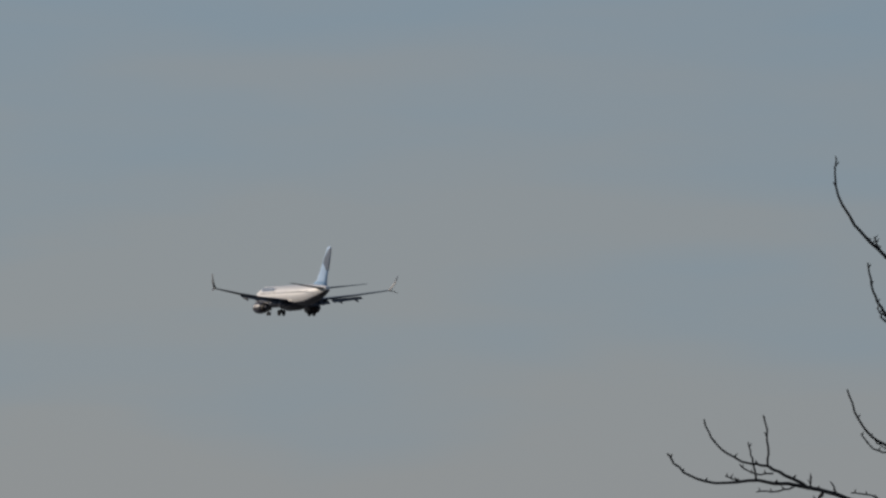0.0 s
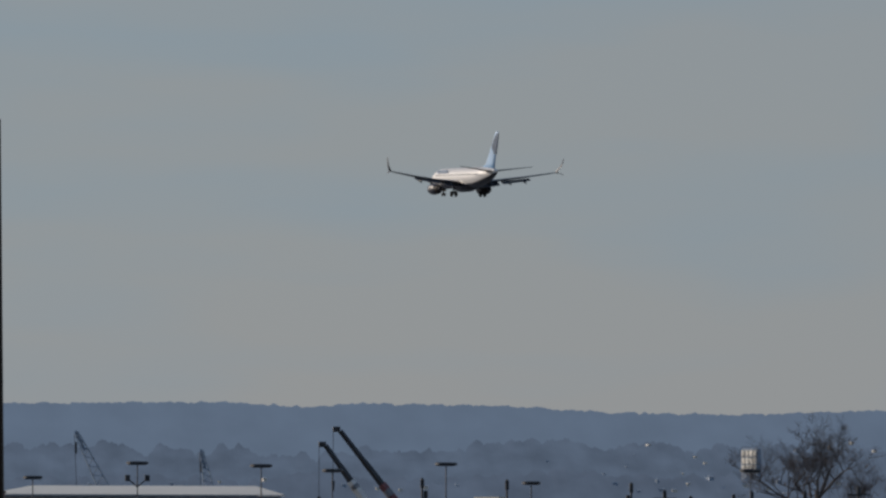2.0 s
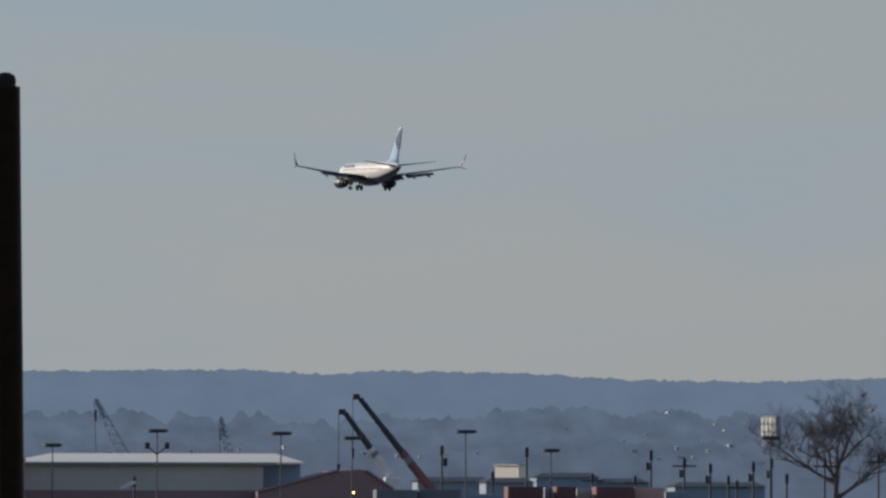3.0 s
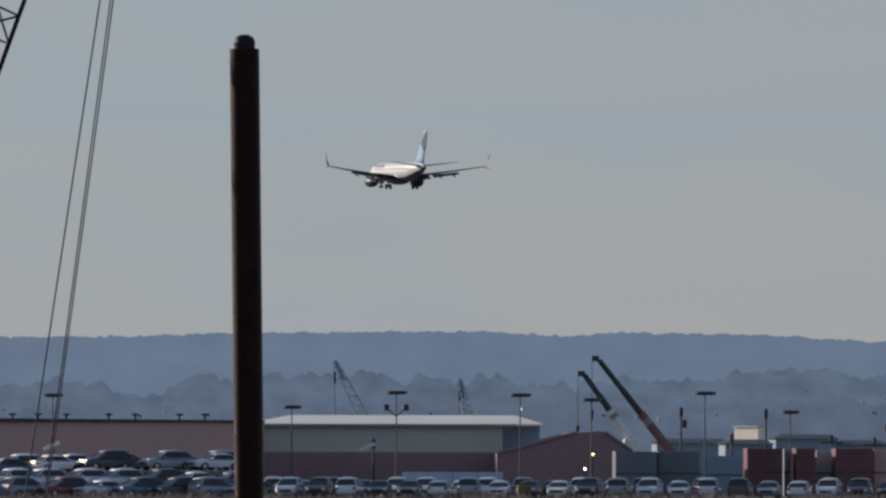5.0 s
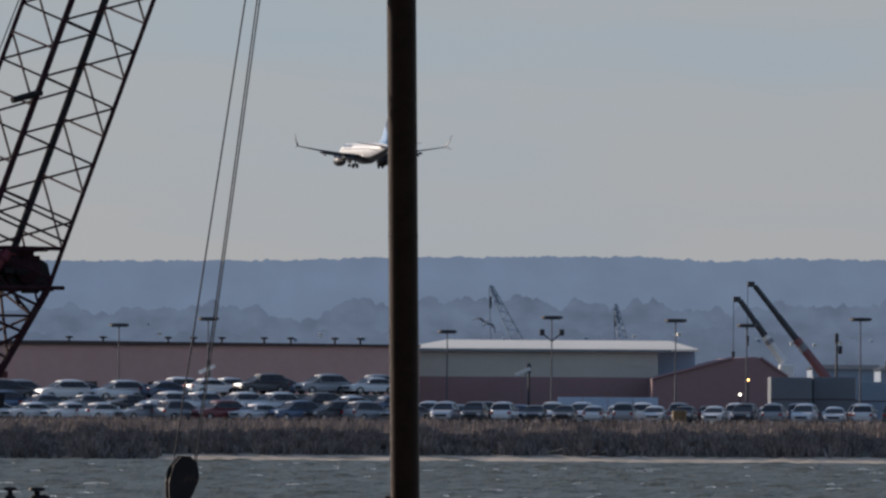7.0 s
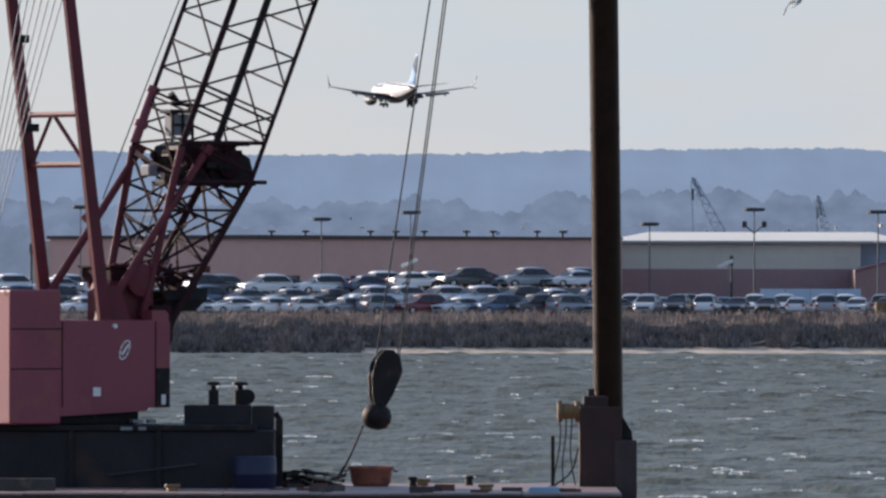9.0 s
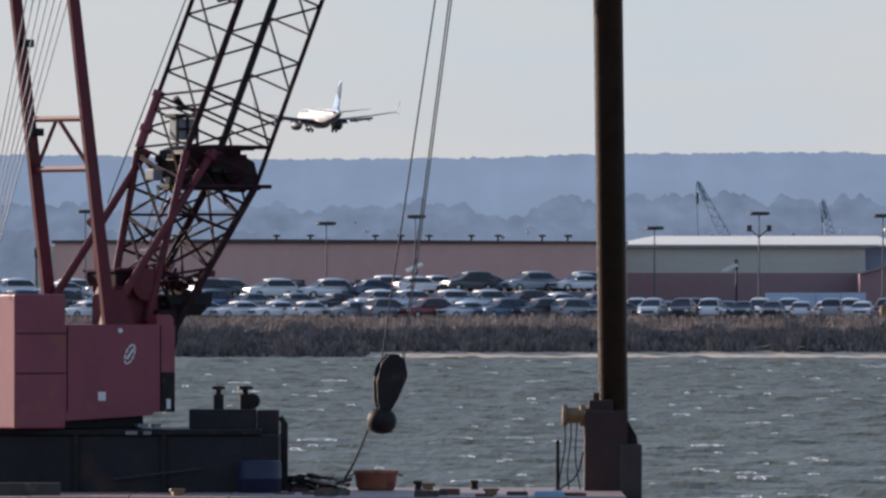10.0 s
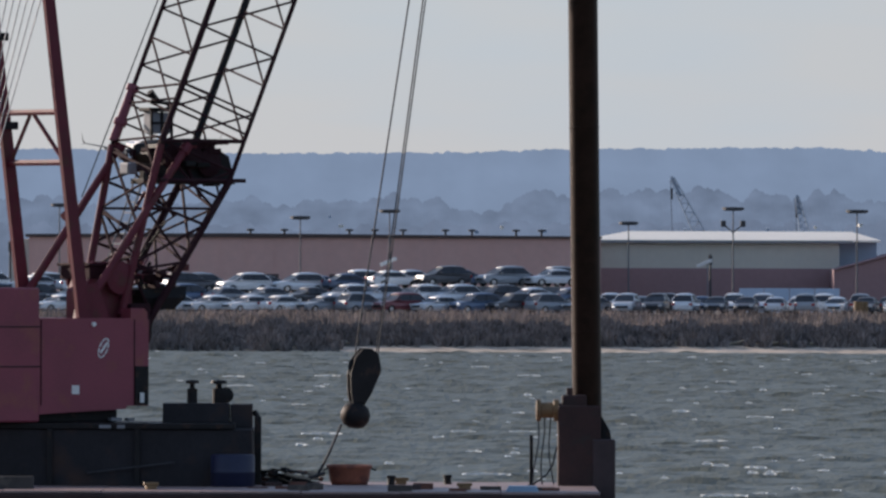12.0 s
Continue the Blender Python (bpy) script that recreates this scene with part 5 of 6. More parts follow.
# cars: one of each build and paint, then copies
def car_paint(name, colour, metal=0.25):
    mat = surface(name, colour, 0.45, metal=metal, vary=0.06, scale=0.6, fine=8, bump=0, per_object=0.12)
    bsdf = mat.node_tree.nodes["Principled BSDF"]
    bsdf.inputs["Coat Weight"].default_value = 1.0
    bsdf.inputs["Coat Roughness"].default_value = 0.42
    return mat


PAINTS = {"white": car_paint("white_car_paint", (0.85, 0.86, 0.87), 0), "silver": car_paint("silver_car_paint", (0.68, 0.72, 0.77), 0.3),
          "grey": car_paint("grey_car_paint", (0.3, 0.33, 0.37), 0.3), "black": car_paint("black_car_paint", (0.055, 0.058, 0.07), 0),
          "blue": car_paint("blue_car_paint", (0.08, 0.13, 0.22), 0.3), "red": car_paint("red_car_paint", (0.16, 0.02, 0.03), 0.1)}


def build_car(paint, tall, label):
    car = thing("car", pose(0, 0, 0), label, "car", "parked cars")
    length, half, roof = (4.7, 0.93, 1.72) if tall else (4.75, 0.9, 1.46)
    belt = 1.08 if tall else 0.95
    f, r = length / 2, -length / 2
    # lower body: side outline swept across the width, tucked in at the flanks
    out = [(r, 0.45), (r - 0.02, 0.75), (r + 0.06, belt - 0.02), (r + 0.9, belt), (f - 1.5, belt), (f - 0.45, belt - 0.12), (f - 0.16, belt - 0.2), (f - 0.01, 0.52), (f - 0.12, 0.3),
           (f - 0.55, 0.28), (f - 0.62, 0.56), (f - 0.9, 0.7), (f - 1.2, 0.56), (f - 1.27, 0.28), (r + 1.33, 0.28), (r + 1.26, 0.56), (r + 0.96, 0.7), (r + 0.66, 0.56), (r + 0.6, 0.28), (r + 0.1, 0.3)]
    bm = fresh()
    rings = []
    for y, k in ((-half, 0.96), (-half + 0.1, 1.0), (half - 0.1, 1.0), (half, 0.96)):
        rings.append([(x * k, y - math.copysign(0.3 * (z - 0.66) ** 2 + 0.12 * abs(x / f) ** 4, y), 0.62 + (z - 0.62) * k) for x, z in out])
    loft(bm, rings)
    part("body", bm, paint, car)
    # glasshouse
    g = [(r + 0.14, r + 0.72), (f - 1.2, f - 2.1)] if tall else [(r + 0.55, r + 1.25), (f - 1.35, f - 2.15)]
    top, w0, w1 = roof - 0.15, half - 0.05, half - 0.27
    bm = fresh()
    loft(bm, [[(g[0][0], -w0, belt - 0.01), (g[1][0], -w0, belt - 0.01), (g[1][0], w0, belt - 0.01), (g[0][0], w0, belt - 0.01)],
              [(g[0][1], -w1, top), (g[1][1], -w1, top), (g[1][1], w1, top), (g[0][1], w1, top)]])
    part("glasshouse", bm, M["glass"], car, "dark window glass")
    bm = fresh()
    xa, xb = g[0][1] - 0.08, g[1][1] + 0.08
    rings = []
    for f0, lift in ((0, 0.0), (0.08, 0.6), (0.3, 1.0), (0.65, 1.0), (0.92, 0.55), (1, 0.0)):
        x = xa + (xb - xa) * f0
        arch = [(x, (w1 + 0.04) * math.cos(t), top - 0.01 + 0.2 * (0.3 + 0.7 * lift) * math.sin(t) ** 0.7) for t in (0, 0.35, 0.9, 1.57, 2.24, 2.79, 3.14)]
        rings.append(arch)
    loft(bm, rings)
    part("roof", bm, paint, car, "", True)
    for s in (-1, 1):
        for a, b in ((g[0][0], g[0][1]), (g[1][0], g[1][1]), ((g[0][0] + g[1][0]) / 2, (g[0][1] + g[1][1]) / 2)):
            bm = fresh()
            tube(bm, (a, s * (w0 + 0.005), belt - 0.02), (b, s * (w1 + 0.005), top + 0.02), 0.028, 0.025, 5)
            part("pillar", bm, paint if a != (g[0][0] + g[1][0]) / 2 else M["tyre"], car)
        bm = fresh()
        box(bm, f - 0.22, f - 0.02, s * (half - 0.25) - 0.16, s * (half - 0.25) + 0.14, 0.66, 0.8, 0.02)
        part("headlight", bm, M["white"], car, "clear headlight")
        bm = fresh()
        box(bm, r - 0.03, r + 0.1, s * (half - 0.2) - 0.14, s * (half - 0.2) + 0.14, 0.72, 0.92, 0.02)
        part("tail_light", bm, M["tail_red"], car, "red tail light")
        bm = fresh()
        box(bm, f - 1.75, f - 1.58, s * (half + 0.06) - 0.08, s * (half + 0.06) + 0.08, belt + 0.0, belt + 0.13, 0.02)
        part("mirror", bm, paint, car)
        for x in (f - 0.9, r + 0.96):
            bm = fresh()
            lathe(bm, [(0.2, -0.1), (0.31, -0.11), (0.34, -0.06), (0.34, 0.06), (0.31, 0.11), (0.2, 0.1)], (x, s * (half - 0.12), 0.34), "y", 14)
            wheel = part("wheel", bm, M["tyre"], car)
            bm = fresh()
            lathe(bm, [(0.2, -0.02), (0.19, 0.02), (0.05, 0.03)] if s > 0 else [(0.2, 0.02), (0.19, -0.02), (0.05, -0.03)], (x, s * (half - 0.02), 0.34), "y", 12)
            part("rim", bm, M["rim"], wheel, "alloy rim")
    bm = fresh()
    box(bm, f - 0.08, f + 0.02, -0.5, 0.5, 0.5, 0.68, 0.02)
    part("grille", bm, M["tyre"], car, "black grille")
    return car


def terrace_rise(x):
    """The raised part of the lot climbs towards its end."""
    t = min(1, max(0, (x - -10.75) / (2.21 - -10.75)))
    return 4.62 + 0.62 * t * t * (3 - 2 * t)


def build_cars():
    rng = random.Random(34)
    kinds = []
    for tone, weight in (("white", 7), ("silver", 8), ("grey", 6), ("black", 6), ("blue", 4), ("red", 0.4)):
        for tall in (True, False):
            build = "SUV" if tall else "saloon"
            kinds.append((tone, tall, f"parked {tone} {build} in the storage car park", weight * (1.5 if tall else 1)))
    slots = []
    # front rows towards the open end face the water; the rows on the raised part stand aslant
    x = -46.0
    while x < 78.09:
        left = x < 15.81
        slots.append((x, 941 + rng.uniform(-0.3, 0.3), 3.0, rng.choice((-142, -142, 40)) + rng.uniform(-3, 3) if left else rng.choice((-99, -99, 82)) + rng.uniform(-3, 3)))
        x += 3.15 if left else 2.5
    x = -45.0
    while x < 78.59:
        left = x < 14.76
        slots.append((x + rng.uniform(-0.3, 0.3), 949.5 if left else 947.5, 3.68 if left else 3.0, rng.choice((-143, -143, 40)) + rng.uniform(-3, 3) if left else rng.choice((-98, 84)) + rng.uniform(-3, 3)))
        x += 3.2 if left else 2.6
    x = -46.0
    while x < 14.45:
        slots.append((x + rng.uniform(-0.3, 0.3), 959 + rng.uniform(-0.3, 0.3), terrace_rise(x), rng.choice((-153, -153, 29)) + rng.uniform(-4, 4)))
        if rng.random() < 0.85 and x < 12.77:
            slots.append((x + 1.5, 965.5, terrace_rise(x + 1.5) - 0.02, rng.choice((-155, 27)) + rng.uniform(-4, 4)))
        x += rng.uniform(3.9, 4.7)
    made = {}
    for x, y, z, turn in slots:
        tone, tall, label, _ = rng.choices(kinds, [k[3] for k in kinds])[0]
        m = pose(x, y, z, 0, 0, turn)
        if label in made:
            copy_thing(made[label], m)
        else:
            made[label] = build_car(PAINTS[tone], tall, label)
            made[label].matrix_basis = m


def build_terrace():
    bm = fresh()
    xs = [-120 + 4 * k for k in range(34)]
    prof = [(944.5, 2.98), (946.6, 3.66), (953, 3.68), (956, 4.84), (990, 4.86), (991, 2.9)]
    rng = random.Random(2)
    rows = []
    for y, z in prof:
        rows.append([bm.verts.new((min(x, 15.87), y + rng.uniform(-0.15, 0.15), terrace_rise(x) - 0.03 if z > 4 else z)) for x in xs if x < 15.87 + 4])
    for a, b in zip(rows, rows[1:]):
        for k in range(len(a) - 1):
            bm.faces.new((a[k], a[k + 1], b[k + 1], b[k]))
    bm.faces.new([r[-1] for r in rows])
    tagged(link("car_park_terrace", bm, M["asphalt"]), "raised gravel terrace of the car park", "terrace", kind="structure")


def rib_wall(bm, x0, x1, y, z0, z1, pitch=0.9, deep=0.06):
    """Profiled sheet cladding: a wall face with upright ribs."""
    n = int((x1 - x0) / pitch)
    for k in range(n):
        x = x0 + (x1 - x0) * k / n
        box(bm, x, x + 0.12, y - deep, y, z0, z1)


def build_buildings():
    # long brown warehouse
    y = 1000
    wh = thing("warehouse", pose(0, y, 3.0), "long brown flat-roofed warehouse behind the car park", "building")
    x0, x1, h = -34.81, 15.80, 9.53 - 3.0
    bm = fresh()
    box(bm, x0, x1, 0, 60, -0.4, h)
    wall = part("wall", bm, M["brown_wall"], wh, "brown panelled wall")
    bm = fresh()
    rib_wall(bm, x0, x1, 0, 0, h - 0.02, 2.4, 0.05)
    part("panel_ribs", bm, M["brown_wall"], wall)
    bm = fresh()
    n = 24
    ridge = [h + 0.28 - 0.32 * abs(k / n - 0.36) for k in range(n + 1)]
    loft(bm, [[(x0 - 0.3 + (x1 - x0 + 0.4) * k / n, -0.3, h - 0.1), (x0 - 0.3 + (x1 - x0 + 0.4) * k / n, 60.4, h - 0.1),
               (x0 - 0.3 + (x1 - x0 + 0.4) * k / n, 60.4, ridge[k]), (x0 - 0.3 + (x1 - x0 + 0.4) * k / n, -0.3, ridge[k])] for k in range(n + 1)])
    roof = part("roof", bm, M["dark_roof"], wh, "dark roof edge")
    for u in (655, 700, 750, 825, 872, 950, 995, 540, 480, 300):
        bm = fresh()
        lathe(bm, [(0.1, h), (0.1, h + 0.5), (0.34, h + 0.52), (0.36, h + 0.66), (0.05, h + 0.72)], (math.tan((u - 784) / 20000) * 1004, 4, 0), "z", 12)
        part("roof_vent", bm, M["dark_metal"], roof, "dark mushroom roof vent")
    for u, w in ((470, 3), (620, 2.2), (905, 2.8)):
        bm = fresh()
        x = math.tan((u - 784) / 20000) * 1000
        box(bm, x, x + w, -0.08, 0.05, 0, 3.2)
        part("dock_door", bm, M["dark_roof"], wall, "dark loading door")
    bm = fresh()
    box(bm, x0 - 1.6, x0, 0.5, 50, -0.4, h - 0.3)
    part("end_wall", bm, M["cream_wall"], wh, "pale end wall")

    # hall with white roof
    y = 1050
    hall = thing("storage_hall", pose(0, y, 3.0), "cream-clad storage hall with a white roof", "building")
    x0, x1, h = 15.54, 38.76, 9.30 - 3.0
    band = 6.84 - 3.0
    bm = fresh()
    box(bm, x0, x1, 0, 40, band, h)
    upper = part("upper_wall", bm, M["cream_wall"], hall, "cream metal cladding")
    bm = fresh()
    rib_wall(bm, x0, x1, 0, band, h, 1.1, 0.06)
    part("cladding_ribs", bm, M["cream_wall"], upper)
    bm = fresh()
    box(bm, x0, x1 + 0.02, -0.12, 40, -0.4, band)
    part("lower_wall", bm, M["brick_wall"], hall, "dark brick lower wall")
    bm = fresh()
    top = 10.30 - 3.0
    loft(bm, [[(x0 - 0.5, -0.6, h), (42.55, -0.6, h), (42.55, 41, h), (x0 - 0.5, 41, h)],
              [(x0 - 0.5, -0.6, h + 0.18), (42.55, -0.6, h + 0.18), (42.55, 41, h + 0.18), (x0 - 0.5, 41, h + 0.18)],
              [(19.22, 8, top), (40.23, 8, top), (40.23, 30, top), (19.22, 30, top)]])
    part("roof", bm, M["white_roof"], hall, "bright white roof")
    bm = fresh()
    box(bm, x0 - 0.5, 39.97, -0.75, -0.6, h - 0.12, h + 0.1)
    part("gutter", bm, M["galvanised"], hall)
    bm = fresh()
    box(bm, x1, 42.34, 3, 40, -0.4, h)
    part("side_wing", bm, M["blue_wall"], hall, "pale blue side wing")
    for u in (1225, 1366, 1490):
        bm = fresh()
        x = math.tan((u - 784) / 20000) * 1050
        box(bm, x - 0.7, x + 0.7, -0.1, 0.05, band + 1.0, band + 1.45)
        part("wall_vent", bm, M["cream_wall"], upper)

    # dark red gabled shed
    y = 1040
    shed = thing("gabled_shed", pose(0, y, 3.0), "dark red gabled shed with a low roof", "building")
    xa, xp, xb = 37.87, 47.25, 50.38
    za, zp, zb = 6.73 - 3, 8.81 - 3, 6.99 - 3
    bm = fresh()
    loft(bm, [[(xa, 0, -0.4), (xb, 0, -0.4), (xb, 0, zb), (xp + 0.6, 0, zp - 0.1), (xp, 0, zp), (xp - 2, 0, zp - 0.15), (xa, 0, za)],
              [(xa, 30, -0.4), (xb, 30, -0.4), (xb, 30, zb), (xp + 0.6, 30, zp - 0.1), (xp, 30, zp), (xp - 2, 30, zp - 0.15), (xa, 30, za)]])
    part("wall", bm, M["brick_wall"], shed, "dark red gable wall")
    bm = fresh()
    tube(bm, (xa, -0.15, za), (xp - 2, -0.15, zp - 0.13), 0.14, 0.14, 4)
    tube(bm, (xp + 0.6, -0.15, zp - 0.08), (xb, -0.15, zb), 0.14, 0.14, 4)
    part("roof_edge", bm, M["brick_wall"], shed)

    # low pale fence, containers and huts
    fence = thing("panel_fence", pose(0, 985, 3.0), "low blue-grey panel fence", "fence")
    for k in range(4):
        bm = fresh()
        a = 27.64 + k * 2.2
        box(bm, a, a + 2.15, 0, 0.12, 0, 5.10 - 3.0, 0.02)
        part("panel", bm, M["blue_wall"], fence)

    def container(u0, u1, v0, d, mat, label):
        xa, xb = math.tan((u0 - 784) / 20000) * d, math.tan((u1 - 784) / 20000) * d
        top = 6.7 - (v0 - 467.6) * d / 20000 - 3.0
        c = thing("shipping_container", pose((xa + xb) / 2, d, 3.0), label, "container", "stacked containers")
        w = (xb - xa) / 2
        bm = fresh()
        box(bm, -w, w, 0, 6.0, 0, top, 0.03)
        body = part("body", bm, mat, c)
        bm = fresh()
        rib_wall(bm, -w + 0.08, w - 0.08, 0, 0.15, top - 0.15, 0.32, 0.05)
        part("corrugation", bm, mat, body)
        bm = fresh()
        box(bm, -w - 0.01, w + 0.01, -0.06, 0.02, top / 2 - 0.06, top / 2 + 0.06)
        part("stack_rail", bm, M["dark_roof"], body)
    container(1722, 1795, 463, 1000, M["grey_box"], "stack of blue-grey containers")
    container(1797, 1872, 462, 1002, M["grey_box"], "stack of blue-grey containers")
    container(1955, 2018, 457, 1000, M["red_box"], "stack of dull red containers")
    container(2020, 2040, 458, 1006, M["grey_wall"], "stack of pale grey containers")
    container(2041, 2076, 457, 1000, M["red_box"], "stack of dull red containers")
    container(2077, 2110, 460, 1006, M["cream_wall"], "stack of pale grey containers")
    container(2111, 2178, 457, 1000, M["red_box"], "stack of dull red containers")
    container(2179, 2232, 458, 1002, M["brown_wall"], "stack of brown containers")
    container(2234, 2275, 465, 1008, M["grey_wall"], "stack of pale grey containers")
    container(1872, 1950, 470, 1040, M["grey_wall"], "stack of pale grey containers")

    hut = thing("pale_hut", pose(70.22, 1200, 3.0, 0, 0, -52), "cream block building catching the sun", "building")
    bm = fresh()
    box(bm, -1.9, 1.9, 0, 0.9, -0.3, 9.56 - 3.0)
    part("wall", bm, M["white_roof"], hut, "bright cream wall")
    bm = fresh()
    box(bm, -2.0, 2.0, -0.15, 1.0, 9.56 - 3.0, 9.71 - 3.0)
    part("roof", bm, M["cream_wall"], hut)
    for u, w, v in ((1860, 130, 440), (2060, 110, 432), (2160, 90, 442), (2330, 160, 448), (1958, 84, 441)):
        d = 1260 if u != 1958 else 1160
        x = math.tan((u - 784) / 20000) * d
        low = thing("low_shed", pose(x, d, 3.0), "low dark blue-roofed shed in the distance", "building", "low sheds")
        half, top = w / 2 * d / 20000, 6.7 - (v - 467.6) * d / 20000 - 3.0
        bm = fresh()
        box(bm, -half, half, 0, 12, -0.3, top - 0.5)
        part("wall", bm, M["grey_wall"], low)
        bm = fresh()
        loft(bm, [[(-half - 0.3, -0.4, top - 0.5), (half + 0.3, -0.4, top - 0.5), (half + 0.3, 12.4, top - 0.5), (-half - 0.3, 12.4, top - 0.5)],
                  [(-half + 0.8, 3, top), (half - 0.8, 3, top), (half - 0.8, 9, top), (-half + 0.8, 9, top)]])
        part("roof", bm, M["dark_metal"], low)
    tower = thing("apartment_block", pose(188.70, 2306, 3.0, 0, 0, -58), "cream apartment block with lit bays, far off", "building")
    bm = fresh()
    h = 22.57 - 3
    box(bm, -2.7, 2.7, 0, 0.9, -0.3, h)
    wall = part("wall", bm, M["grey_wall"], tower)
    for i in range(4):
        for j in range(3):
            bm = fresh()
            x, z = -2.5 + i * 1.35, h - 0.9 - j * 1.5
            box(bm, x, x + 0.85, -0.25, 0.0, z - 0.75, z + 0.5)
            part("window_bay", bm, M["white_roof"], wall, "sunlit cream bay")
    # scattered pale houses among the far trees
    rng = random.Random(41)
    spots = [(u, v) for u, v in ((1395, 392), (1210, 402), (1800, 402), (1845, 398), (2080, 370), (2110, 345), (2215, 340), (2240, 320), (2322, 341), (2340, 352), (2300, 372), (2262, 400), (2222, 404),
             (2180, 392), (2140, 410), (2370, 398), (2395, 410), (2452, 398), (2480, 408), (2500, 330), (2560, 322), (2600, 315), (2640, 330), (880, 398), (1000, 396), (925, 390), (1560, 384), (1480, 388), (620, 372), (640, 388), (2060, 352), (2125, 395), (2160, 372), (2200, 360), (2255, 385), (2285, 402), (2310, 390), (2350, 380), (2410, 392), (2430, 405), (2470, 385), (2535, 398), (2575, 388), (2615, 400), (1760, 400), (1900, 395), (1700, 395), (1250, 395))]
    for u, v in spots:
        far, deep, rise = (3300, 120, 26.0) if v < 376 else (2300, 60, 13.5)
        d = far - deep
        for _ in range(3):  # onto the wooded slope
            z = 6.7 - (v + 4 - 467.6) * d / 20000
            f = min(0.95, max(0.02, (z - 2) / rise))
            d = far - deep + 0.6 * deep * f / 0.62 if f < 0.62 else far - 0.4 * deep + 0.4 * deep * (f - 0.62) / 0.38
        d -= 0.08 * deep
        house = thing("far_house", pose(math.tan((u - 784) / 20000) * d, d, 6.7 - (v + 4 - 467.6) * d / 20000), "small pale house among distant trees", "house", "far houses")
        w, hh = rng.uniform(0.2, 0.5), rng.uniform(0.15, 0.4)
        bm = fresh()
        box(bm, -w, w, 0, 9, -0.35, hh)
        part("wall", bm, M["grey_wall"] if rng.random() < 0.6 else M["cream_wall"], house)
        bm = fresh()
        loft(bm, [[(-w - 0.15, -0.2, hh), (w + 0.15, -0.2, hh), (w + 0.15, 3.2, hh), (-w - 0.15, 3.2, hh)], [(-w, 1.4, hh + 0.2), (w, 1.4, hh + 0.2), (w, 1.6, hh + 0.2), (-w, 1.6, hh + 0.2)]])
        part("roof", bm, M["grey_wall"], house)


def build_masts():
    """High lamp masts with flat lamp rings, and timber utility poles."""
    def mast(u, v, d, width, extra=False):
        x, top = math.tan((u - 784) / 20000) * d, 6.7 - (v - 467.6) * d / 20000
        m = thing("lamp_mast", pose(x, d, 3.0), "tall grey lamp mast with a flat dark lamp bar", "lamp mast", "lamp masts")
        h = top - 3.0
        bm = fresh()
        tube(bm, (0, 0, -0.2), (0, 0, h), 0.085, 0.05, 8)
        part("pole", bm, M["mast"], m)
        bm = fresh()
        lathe(bm, [(width * 0.35, h - 0.1), (width * 0.5, h - 0.02), (width * 0.5, h + 0.17), (width * 0.4, h + 0.22), (0.1, h + 0.24)], (0, 0, 0), "z", 16)
        part("lamp_head", bm, M["dark_metal"], m, "flat dark lamp bar")
        if extra:
            for s in (-1, 1):
                bm = fresh()
                tube(bm, (0, 0, h - 2.0), (s * 0.75, 0, h - 1.35), 0.06, 0.06, 6)
                part("arm", bm, M["dark_metal"], m)
                bm = fresh()
                box(bm, s * 0.85 - 0.22, s * 0.85 + 0.22, -0.25, 0.25, h - 1.5, h - 0.95, 0.06)
                part("floodlight", bm, M["dark_metal"], m, "dark floodlight")
    for u, v, d, w, e in ((1149, 387, 1000, 1.7, False), (1334, 361, 980, 1.9, True), (1553, 365, 980, 1.95, False), (1679, 373, 990, 1.8, False), (1880, 361, 980, 1.95, False),
                          (2031, 394, 1000, 1.65, False), (2419, 371, 990, 1.9, False), (568, 379, 980, 1.75, False), (726, 367, 970, 1.8, False), (142, 358, 980, 1.5, False)):
        mast(u, v, d, w, e)

    def pole(u, v, d, arms, box_at=0):
        x, top = math.tan((u - 784) / 20000) * d, 6.7 - (v - 467.6) * d / 20000
        p = thing("utility_pole", pose(x, d, 3.0), "dark timber utility pole with hardware", "utility pole", "utility poles")
        h = top - 3.0
        bm = fresh()
        tube(bm, (0, 0, -0.2), (0, 0, h), 0.12, 0.09, 8)
        part("shaft", bm, M["dark_metal"], p)
        for k in range(arms):
            bm = fresh()
            box(bm, -1.1, 1.1, -0.07, 0.07, h - 0.9 - 1.5 * k, h - 0.75 - 1.5 * k)
            part("crossarm", bm, M["dark_metal"], p)
        if box_at:
            bm = fresh()
            lathe(bm, [(0.08, h - 1.9), (0.19, h - 1.85), (0.19, h - 1.2), (0.08, h - 1.15)], (0.32 * box_at, 0, 0), "z", 12)
            part("transformer", bm, M["dark_metal"], p, "round pole transformer")
        bm = fresh()
        box(bm, -0.17, 0.17, -0.15, 0.15, h - 0.95, h - 0.1, 0.05)
        part("insulator_rack", bm, M["dark_metal"], p)
    for u, v, d, arms, t in ((1838, 384, 1020, 0, 1), (1988, 386, 1020, 0, 0), (2208, 391, 1040, 0, -1), (2267, 404, 1040, 1, -1), (2313, 414, 1040, 0, -1), (2389, 411, 1050, 0, -1), (2421, 405, 1050, 0, -1), (2448, 432, 1060, 0, 0),
                             (1928, 430, 1080, 0, 0), (2104, 432, 1150, 1, 0), (2180, 436, 1150, 1, 0), (2345, 436, 1150, 0, 0), (2360, 444, 1150, 1, 0), (1294, 440, 1020, 0, 0), (727, 438, 965, 0, 0), (55, 420, 1000, 0, 0), (2515, 404, 1060, 1, 0), (2610, 396, 1060, 1, 0)):
        pole(u, v, d, arms, t)
